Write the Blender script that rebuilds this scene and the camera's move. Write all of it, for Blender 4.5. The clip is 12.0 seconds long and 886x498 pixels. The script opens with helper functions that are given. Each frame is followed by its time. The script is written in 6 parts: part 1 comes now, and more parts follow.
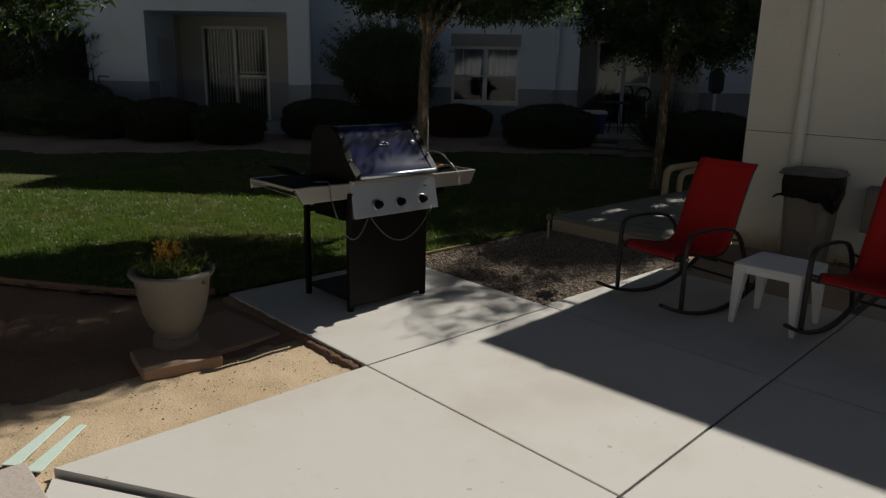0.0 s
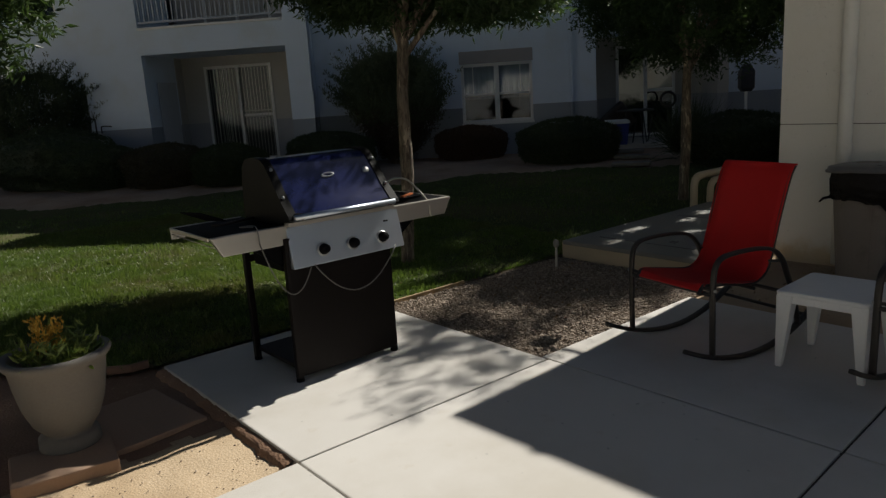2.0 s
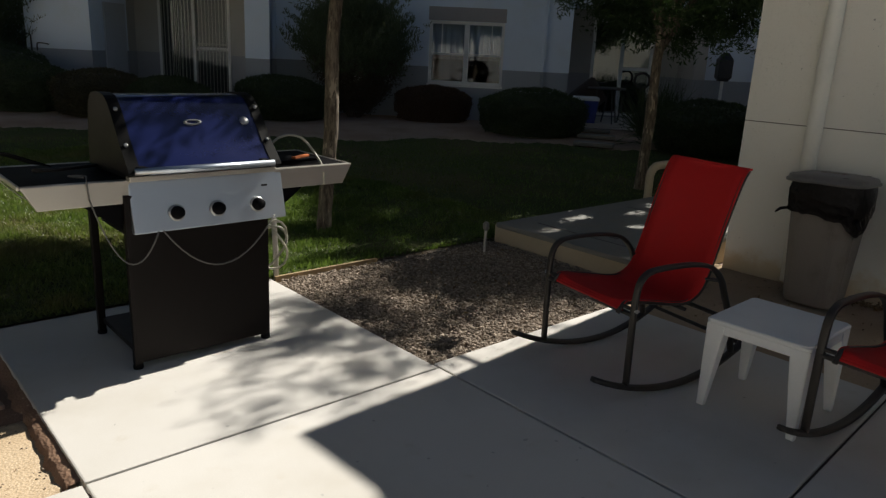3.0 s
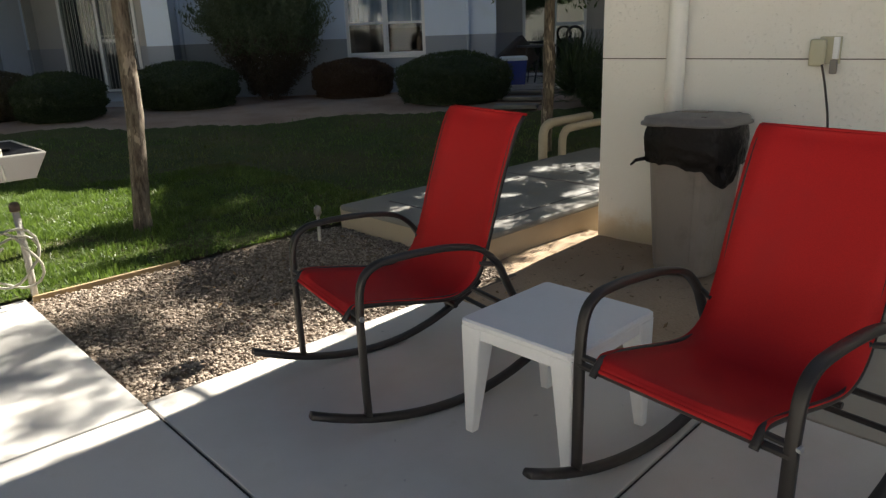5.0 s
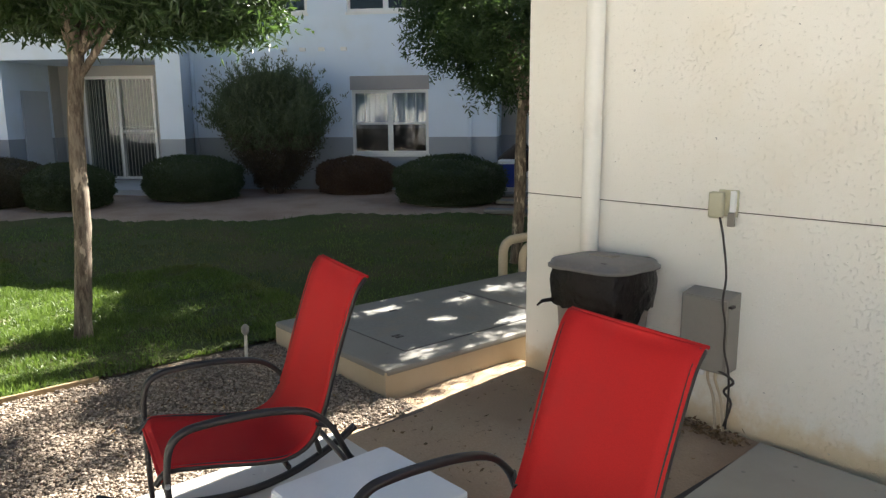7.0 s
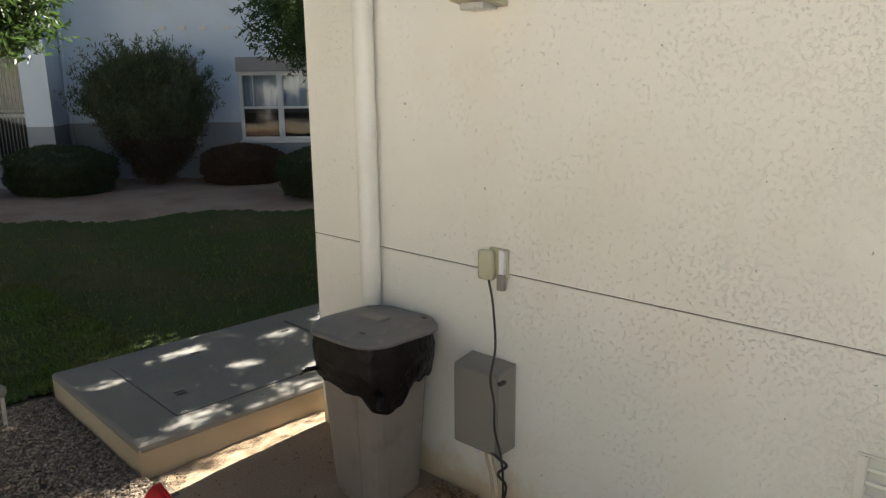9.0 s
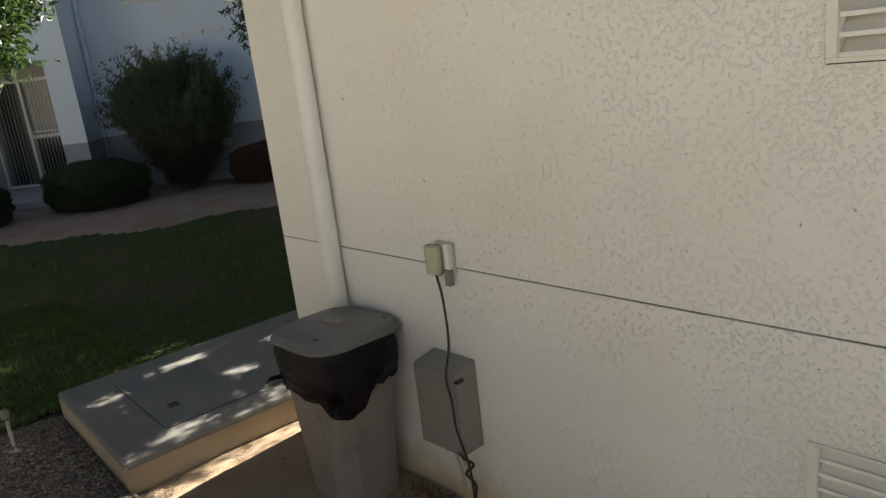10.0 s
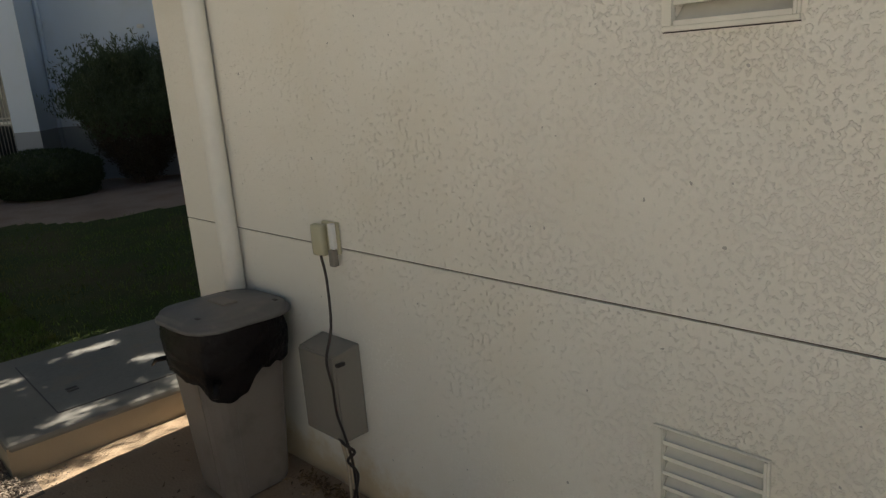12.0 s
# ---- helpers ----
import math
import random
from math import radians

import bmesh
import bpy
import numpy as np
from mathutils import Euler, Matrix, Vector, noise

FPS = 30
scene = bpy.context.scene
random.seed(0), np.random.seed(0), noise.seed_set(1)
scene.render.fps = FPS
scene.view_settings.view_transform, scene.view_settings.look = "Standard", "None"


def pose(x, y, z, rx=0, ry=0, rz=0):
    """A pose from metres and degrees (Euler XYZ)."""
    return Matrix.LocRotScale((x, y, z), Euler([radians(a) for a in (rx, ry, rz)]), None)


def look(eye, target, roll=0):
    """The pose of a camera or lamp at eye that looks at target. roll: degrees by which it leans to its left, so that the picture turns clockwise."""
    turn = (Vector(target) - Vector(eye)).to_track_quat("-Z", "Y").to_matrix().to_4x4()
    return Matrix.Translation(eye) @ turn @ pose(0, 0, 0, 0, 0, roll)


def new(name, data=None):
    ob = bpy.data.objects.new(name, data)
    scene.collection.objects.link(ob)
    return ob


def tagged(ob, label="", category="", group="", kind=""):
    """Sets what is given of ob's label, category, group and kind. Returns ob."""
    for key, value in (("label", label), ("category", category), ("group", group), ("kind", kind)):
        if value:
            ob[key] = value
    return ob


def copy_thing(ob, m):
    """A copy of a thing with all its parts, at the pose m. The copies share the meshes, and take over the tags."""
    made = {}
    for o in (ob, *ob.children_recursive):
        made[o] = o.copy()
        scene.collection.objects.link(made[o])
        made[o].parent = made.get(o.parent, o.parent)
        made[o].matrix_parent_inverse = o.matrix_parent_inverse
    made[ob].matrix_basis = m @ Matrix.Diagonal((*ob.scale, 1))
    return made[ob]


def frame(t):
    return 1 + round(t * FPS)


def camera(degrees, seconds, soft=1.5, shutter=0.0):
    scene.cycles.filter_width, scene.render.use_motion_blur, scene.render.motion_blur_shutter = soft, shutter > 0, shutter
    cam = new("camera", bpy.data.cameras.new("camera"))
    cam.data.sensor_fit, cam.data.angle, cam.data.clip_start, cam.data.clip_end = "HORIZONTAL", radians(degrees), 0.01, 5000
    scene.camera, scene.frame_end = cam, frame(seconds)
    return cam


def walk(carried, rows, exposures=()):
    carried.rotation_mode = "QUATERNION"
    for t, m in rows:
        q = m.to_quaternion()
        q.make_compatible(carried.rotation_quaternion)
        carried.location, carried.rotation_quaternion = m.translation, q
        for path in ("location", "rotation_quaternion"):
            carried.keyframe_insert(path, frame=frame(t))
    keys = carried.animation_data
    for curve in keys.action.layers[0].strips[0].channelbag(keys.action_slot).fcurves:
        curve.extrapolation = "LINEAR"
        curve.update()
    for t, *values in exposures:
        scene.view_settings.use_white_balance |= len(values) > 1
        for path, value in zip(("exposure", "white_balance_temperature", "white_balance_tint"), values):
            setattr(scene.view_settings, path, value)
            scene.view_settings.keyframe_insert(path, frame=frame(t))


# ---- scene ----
cam = camera(63.5, 12.0, soft=1.35)
PATH = [
    (0, (-0.287, -0.419, 1.602), (1.03, 1.003, 1.11), 1.2),
    (0.5, (-0.148, -0.264, 1.602), (1.089, 1.219, 1.081), 1.9),
    (1, (0.107, -0.196, 1.569), (1.384, 1.276, 1.117), 2.3),
    (1.5, (0.387, -0.163, 1.514), (1.729, 1.239, 1.03), -1.7),
    (2, (0.651, -0.033, 1.488), (1.893, 1.477, 1.066), -3.6),
    (2.5, (0.965, 0.132, 1.441), (2.284, 1.558, 0.963), 3.6),
    (2.7, (1.133, 0.178, 1.459), (2.435, 1.603, 0.934), 3.1),
    (4.3, (2.268, 0.26, 1.368), (3.547, 1.705, 0.842), 2.4),
    (4.5, (2.424, 0.224, 1.374), (3.709, 1.657, 0.829), 2.0),
    (5, (2.704, 0.075, 1.293), (3.998, 1.482, 0.704), -2.1),
    (5.5, (2.767, -0.127, 1.228), (3.949, 1.41, 0.736), -4.8),
    (6, (2.812, -0.248, 1.315), (3.958, 1.347, 0.939), -1.7),
    (6.5, (2.973, -0.313, 1.444), (4.153, 1.244, 1.015), -0.7),
    (7, (3.263, -0.324, 1.546), (4.531, 1.18, 1.183), -0.4),
    (7.2, (3.42, -0.309, 1.585), (4.708, 1.156, 1.143), 0.3),
    (8.8, (4.273, -0.427, 1.84), (5.593, 0.994, 1.35), -2.3),
    (9, (4.322, -0.505, 1.879), (5.687, 0.884, 1.421), -0.6),
    (9.5, (4.607, -0.627, 1.931), (5.91, 0.805, 1.431), -3.9),
    (10, (4.767, -0.731, 1.905), (5.994, 0.762, 1.39), -6.8),
    (10.5, (4.86, -0.823, 1.89), (6.107, 0.679, 1.453), -5.2),
    (11, (4.917, -0.888, 1.892), (6.22, 0.56, 1.438), -3.4),
    (11.5, (5.009, -0.907, 1.884), (6.318, 0.51, 1.353), -5.4),
    (12, (5.043, -0.94, 1.747), (6.326, 0.513, 1.253), -4.4),
]
EXPOSURES = [(0.0, -0.24, 6500, 8), (2.5, 0.38, 6500, 8), (4.5, 1.55, 6600, 8), (5.0, 1.95, 6600, 8), (5.5, 2.2, 6500, 8), (7.0, 2.72, 6450, 8), (9.0, 2.25, 6700, 8), (10.0, 1.83, 6750, 8), (11.0, 1.56, 6800, 8), (12.0, 1.42, 6900, 8)]
walk(cam, [(t, look(eye, target, roll)) for t, eye, target, roll in PATH], EXPOSURES)

# ---- daylight: clear sky, sun from the east, fairly low ----
SUN_EL, SUN_AZ = 40.0, 4.8          # height above the horizon; turn from the x axis towards y
SUN_STRENGTH, SKY_STRENGTH = 5.0, 0.021
world = bpy.data.worlds.new("sky")
scene.world = world
world.use_nodes = True
wn = world.node_tree.nodes
sky = wn.new("ShaderNodeTexSky")
sky.sky_type = "NISHITA"
sky.sun_disc = False
sky.sun_elevation = radians(SUN_EL)
sky.sun_rotation = radians(90 - SUN_AZ)
wn["Background"].inputs["Strength"].default_value = SKY_STRENGTH
world.node_tree.links.new(sky.outputs["Color"], wn["Background"].inputs["Color"])
sun = new("sun", bpy.data.lights.new("sun", "SUN"))
sun.data.energy, sun.data.angle, sun.data.color = SUN_STRENGTH, radians(0.53), (1.0, 0.95, 0.87)
sun_way = Vector((math.cos(radians(SUN_EL)) * math.cos(radians(SUN_AZ)), math.cos(radians(SUN_EL)) * math.sin(radians(SUN_AZ)), math.sin(radians(SUN_EL))))
sun.matrix_world = look(sun_way * 30, (0, 0, 0))


# ---- materials ----
def node_material(name):
    m = bpy.data.materials.new(name)
    m.use_nodes = True
    return m, m.node_tree.nodes, m.node_tree.links, m.node_tree.nodes["Principled BSDF"]


def coords(nodes, links, scale=1.0):
    c = nodes.new("ShaderNodeTexCoord")
    mp = nodes.new("ShaderNodeMapping")
    mp.inputs["Scale"].default_value = (scale, scale, scale) if not isinstance(scale, tuple) else scale
    links.new(c.outputs["Object"], mp.inputs["Vector"])
    return mp.outputs["Vector"]


def noise_node(nodes, links, vec, scale, detail=4.0, rough=0.6):
    n = nodes.new("ShaderNodeTexNoise")
    n.inputs["Scale"].default_value, n.inputs["Detail"].default_value, n.inputs["Roughness"].default_value = scale, detail, rough
    links.new(vec, n.inputs["Vector"])
    return n.outputs["Fac"]


def mix_node(nodes, links, fac, a, b, mode="MIX"):
    n = nodes.new("ShaderNodeMix")
    n.data_type, n.blend_type = "RGBA", mode
    for sock, v in (("Factor", fac), ("A", a), ("B", b)):
        s = [i for i in n.inputs if i.name == sock and (i.type == ("VALUE" if sock == "Factor" else "RGBA"))][0]
        if isinstance(v, (int, float)):
            s.default_value = v
        elif isinstance(v, tuple):
            s.default_value = (*v[:3], 1)
        else:
            links.new(v, s)
    return [o for o in n.outputs if o.type == "RGBA"][0]


def ramp_node(nodes, links, fac, lo, hi):
    n = nodes.new("ShaderNodeMapRange")
    n.inputs["From Min"].default_value, n.inputs["From Max"].default_value = lo, hi
    n.interpolation_type = "SMOOTHSTEP"
    links.new(fac, n.inputs["Value"])
    return n.outputs["Result"]


def bump_node(nodes, links, p, height, strength, distance):
    n = nodes.new("ShaderNodeBump")
    n.inputs["Strength"].default_value, n.inputs["Distance"].default_value = strength, distance
    links.new(height, n.inputs["Height"])
    links.new(n.outputs["Normal"], p.inputs["Normal"])
    return n


def surface(name, base, rough=0.7, metal=0.0, fine=60.0, coarse=2.5, vary=0.18, dirt=(0.25, 0.2, 0.15), dirty=0.15, bump=0.15, depth=0.003, spec=0.5, coat=0.0):
    """A plain surface with grain, broad stains and a little relief."""
    m, n, l, p = node_material(name)
    v = coords(n, l)
    f, c = noise_node(n, l, v, fine, 5), noise_node(n, l, v, coarse, 4)
    dark = tuple(x * (1 - vary) for x in base)
    light = tuple(min(1, x * (1 + vary)) for x in base)
    col = mix_node(n, l, f, dark, light)
    col = mix_node(n, l, ramp_node(n, l, c, 0.5, 0.75), col, mix_node(n, l, dirty, base, dirt))
    l.new(col, p.inputs["Base Color"])
    p.inputs["Metallic"].default_value = metal
    p.inputs["Specular IOR Level"].default_value = spec
    p.inputs["Coat Weight"].default_value = coat
    r = n.new("ShaderNodeMapRange")
    r.inputs["To Min"].default_value, r.inputs["To Max"].default_value = max(0.03, rough - 0.08), min(1, rough + 0.1)
    l.new(c, r.inputs["Value"])
    l.new(r.outputs["Result"], p.inputs["Roughness"])
    bump_node(n, l, p, f, bump, depth)
    return m


def stucco_material(name, base, band=None, band_top=1.165, lumps=0.0):
    """Painted stucco with skip-trowel relief; below band_top it may be painted in a second colour."""
    m, n, l, p = node_material(name)
    v = coords(n, l)
    big, fine = noise_node(n, l, v, 1.1, 5), noise_node(n, l, v, 160, 3)
    col = mix_node(n, l, fine, tuple(x * 0.93 for x in base), tuple(min(1, x * 1.05) for x in base))
    stain = ramp_node(n, l, big, 0.45, 0.8)
    col = mix_node(n, l, stain, col, tuple(x * k for x, k in zip(base, (0.93, 0.90, 0.84))))
    if band:
        g = n.new("ShaderNodeNewGeometry")
        s = n.new("ShaderNodeSeparateXYZ")
        l.new(g.outputs["Position"], s.inputs["Vector"])
        step = n.new("ShaderNodeMath")
        step.operation = "LESS_THAN"
        step.inputs[1].default_value = band_top
        l.new(s.outputs["Z"], step.inputs[0])
        low = mix_node(n, l, fine, tuple(x * 0.9 for x in band), tuple(x * 1.08 for x in band))
        col = mix_node(n, l, step.outputs["Value"], col, low)
    if lumps:
        # orange dirt splashed up the foot of the wall
        g = n.new("ShaderNodeNewGeometry")
        s = n.new("ShaderNodeSeparateXYZ")
        l.new(g.outputs["Position"], s.inputs["Vector"])
        up = n.new("ShaderNodeMath")
        up.operation = "MULTIPLY_ADD"
        up.inputs[1].default_value = -0.42
        l.new(noise_node(n, l, v, 5, 5, 0.65), up.inputs[0])
        l.new(s.outputs["Z"], up.inputs[2])
        splash = ramp_node(n, l, up.outputs["Value"], -0.02, -0.20)
        col = mix_node(n, l, splash, col, (0.68, 0.56, 0.37))
        # sparse dark specks and chips
        sp = ramp_node(n, l, noise_node(n, l, v, 38, 2, 0.45), 0.745, 0.77)
        col = mix_node(n, l, sp, col, tuple(x * 0.55 for x in base))
    l.new(col, p.inputs["Base Color"])
    p.inputs["Roughness"].default_value = 0.62 if lumps else 0.85
    if lumps:
        # scattered small knobs, in patches, growing dense towards the south
        patch = noise_node(n, l, v, 2.4, 4, 0.65)
        south = n.new("ShaderNodeMapRange")
        south.inputs["From Min"].default_value, south.inputs["From Max"].default_value = 1.6, -0.6
        south.inputs["To Min"].default_value, south.inputs["To Max"].default_value = -0.065, 0.062
        l.new(s.outputs["Y"], south.inputs["Value"])
        rise = n.new("ShaderNodeMath")
        rise.operation = "MULTIPLY_ADD"
        rise.inputs[1].default_value = 0.34
        l.new(patch, rise.inputs[0])
        l.new(south.outputs["Result"], rise.inputs[2])
        knob = n.new("ShaderNodeMath")
        knob.operation = "ADD"
        l.new(noise_node(n, l, v, 66, 2.0, 0.5), knob.inputs[0])
        l.new(rise.outputs["Value"], knob.inputs[1])
        add = n.new("ShaderNodeMath")
        add.operation = "MULTIPLY_ADD"
        add.inputs[1].default_value = 0.18
        l.new(fine, add.inputs[0])
        l.new(ramp_node(n, l, knob.outputs["Value"], 0.72, 0.85), add.inputs[2])
        bump_node(n, l, p, add.outputs["Value"], 0.66, lumps)
    else:
        bump_node(n, l, p, fine, 0.3, 0.004)
    return m


def leaf_material(name, dark, light, glow=0.35, dry=None):
    m, n, l, p = node_material(name)
    g = n.new("ShaderNodeNewGeometry")
    col = mix_node(n, l, g.outputs["Random Per Island"], dark, light)
    v = coords(n, l)
    col = mix_node(n, l, ramp_node(n, l, noise_node(n, l, v, 2.0, 3), 0.4, 0.7), col, tuple(0.6 * d + 0.3 * e for d, e in zip(dark, light)))
    if dry:
        # straw coloured patches where the grass has dried
        col = mix_node(n, l, ramp_node(n, l, noise_node(n, l, v, 0.55, 5, 0.65), 0.47, 0.66), col, dry)
    l.new(col, p.inputs["Base Color"])
    p.inputs["Roughness"].default_value = 0.47
    t = n.new("ShaderNodeBsdfTranslucent")
    l.new(mix_node(n, l, 0.6, col, (light[0] * 1.25, light[1] * 1.35, light[2] * 0.8)), t.inputs["Color"])
    mx = n.new("ShaderNodeMixShader")
    mx.inputs["Fac"].default_value = glow
    l.new(p.outputs["BSDF"], mx.inputs[1])
    l.new(t.outputs["BSDF"], mx.inputs[2])
    l.new(mx.outputs["Shader"], n["Material Output"].inputs["Surface"])
    return m


def ground_material(name, colors, grain=90.0, patches=1.4, bump=0.6, depth=0.01, specks=None):
    """Loose ground: two or three colours mixed at grain and at patch size."""
    m, n, l, p = node_material(name)
    v = coords(n, l)
    f, c = noise_node(n, l, v, grain, 6, 0.7), noise_node(n, l, v, patches, 5)
    vor = n.new("ShaderNodeTexVoronoi")
    vor.inputs["Scale"].default_value = grain * 0.7
    l.new(v, vor.inputs["Vector"])
    col = mix_node(n, l, ramp_node(n, l, f, 0.3, 0.7), colors[0], colors[1])
    col = mix_node(n, l, ramp_node(n, l, c, 0.4, 0.68), col, mix_node(n, l, f, colors[-1], colors[0]))
    if specks:
        s = ramp_node(n, l, noise_node(n, l, v, grain * 0.22, 5, 0.75), 0.60, 0.70)
        col = mix_node(n, l, s, col, specks)
    l.new(col, p.inputs["Base Color"])
    p.inputs["Roughness"].default_value = 0.95
    p.inputs["Specular IOR Level"].default_value = 0.2
    bump_node(n, l, p, vor.outputs["Distance"], bump, depth)
    return m


def concrete_material(name, base, worn=1.0):
    m, n, l, p = node_material(name)
    v = coords(n, l)
    big, mid, fine = noise_node(n, l, v, 0.9, 6), noise_node(n, l, v, 7, 5), noise_node(n, l, v, 220, 3)
    col = mix_node(n, l, fine, tuple(x * 0.86 for x in base), tuple(min(1, x * 1.1) for x in base))
    col = mix_node(n, l, ramp_node(n, l, big, 0.42, 0.72), col, tuple(x * k for x, k in zip(base, (0.84, 0.82, 0.78))))
    col = mix_node(n, l, ramp_node(n, l, mid, 0.6, 0.8), col, tuple(x * (1 - k * worn) for x, k in zip(base, (0.12, 0.15, 0.20))))
    spot = ramp_node(n, l, noise_node(n, l, v, 23, 2, 0.3), 0.75, 0.79)
    col = mix_node(n, l, spot, col, tuple(x * 0.68 for x in base))
    oi = n.new("ShaderNodeObjectInfo")
    mr = n.new("ShaderNodeMapRange")
    mr.inputs["To Min"].default_value, mr.inputs["To Max"].default_value = 0.94, 1.04
    l.new(oi.outputs["Random"], mr.inputs["Value"])
    col = mix_node(n, l, 1.0, col, mr.outputs["Result"], "MULTIPLY")
    l.new(col, p.inputs["Base Color"])
    p.inputs["Roughness"].default_value = 0.85
    bump_node(n, l, p, fine, 0.25, 0.003)
    return m


def glass_material(name, tint, rough=0.02, mirror=0.0):
    """Clear glass, or, with mirror, coated window glass that throws back part of the light."""
    m, n, l, p = node_material(name)
    p.inputs["Base Color"].default_value = (*tint, 1)
    p.inputs["Roughness"].default_value = rough
    p.inputs["IOR"].default_value = 1.5
    p.inputs["Transmission Weight"].default_value = 1.0
    if mirror:
        t, g, mx = n.new("ShaderNodeBsdfTransparent"), n.new("ShaderNodeBsdfGlossy"), n.new("ShaderNodeMixShader")
        t.inputs["Color"].default_value = (*tint, 1)
        g.inputs["Color"].default_value = (0.9, 0.92, 0.92, 1)
        g.inputs["Roughness"].default_value = rough
        mx.inputs["Fac"].default_value = mirror
        bn = n.new("ShaderNodeBump")
        bn.inputs["Strength"].default_value, bn.inputs["Distance"].default_value = 0.05, 0.02
        l.new(noise_node(n, l, coords(n, l), 3.0, 2), bn.inputs["Height"])
        l.new(bn.outputs["Normal"], g.inputs["Normal"])
        l.new(t.outputs["BSDF"], mx.inputs[1])
        l.new(g.outputs["BSDF"], mx.inputs[2])
        l.new(mx.outputs["Shader"], n["Material Output"].inputs["Surface"])
    return m


def bark_material(name, dark, light):
    m, n, l, p = node_material(name)
    v = coords(n, l, (1.0, 1.0, 0.22))
    a, b = noise_node(n, l, v, 45, 6, 0.7), noise_node(n, l, v, 9, 4)
    col = mix_node(n, l, ramp_node(n, l, a, 0.35, 0.65), dark, light)
    col = mix_node(n, l, ramp_node(n, l, b, 0.5, 0.7), col, tuple(x * 1.35 for x in light))
    flake = ramp_node(n, l, noise_node(n, l, coords(n, l, (1.0, 1.0, 0.3)), 17, 4, 0.6), 0.57, 0.62)
    col = mix_node(n, l, flake, col, tuple(min(1, x * 1.9) for x in light))
    l.new(col, p.inputs["Base Color"])
    p.inputs["Roughness"].default_value = 0.9
    bump_node(n, l, p, a, 0.9, 0.012)
    return m


def fabric_material(name, base):
    """Woven sling fabric, a fine grid of threads."""
    m, n, l, p = node_material(name)
    v = coords(n, l)
    w = n.new("ShaderNodeTexWave")
    w.wave_type, w.bands_direction = "BANDS", "Y"
    w.inputs["Scale"].default_value = 120
    l.new(v, w.inputs["Vector"])
    c = noise_node(n, l, v, 5, 4)
    f = noise_node(n, l, v, 300, 2)
    col = mix_node(n, l, f, tuple(x * 0.8 for x in base), tuple(x * 1.15 for x in base))
    col = mix_node(n, l, ramp_node(n, l, c, 0.5, 0.8), col, (base[0] * 0.88, base[1] * 1.2, base[2] * 1.2))
    l.new(col, p.inputs["Base Color"])
    p.inputs["Roughness"].default_value = 0.6
    p.inputs["Specular IOR Level"].default_value = 0.2
    bump_node(n, l, p, w.outputs["Fac"], 0.15, 0.001)
    t = n.new("ShaderNodeBsdfTranslucent")
    l.new(col, t.inputs["Color"])
    mx = n.new("ShaderNodeMixShader")
    mx.inputs["Fac"].default_value = 0.22
    l.new(p.outputs["BSDF"], mx.inputs[1])
    l.new(t.outputs["BSDF"], mx.inputs[2])
    l.new(mx.outputs["Shader"], n["Material Output"].inputs["Surface"])
    return m


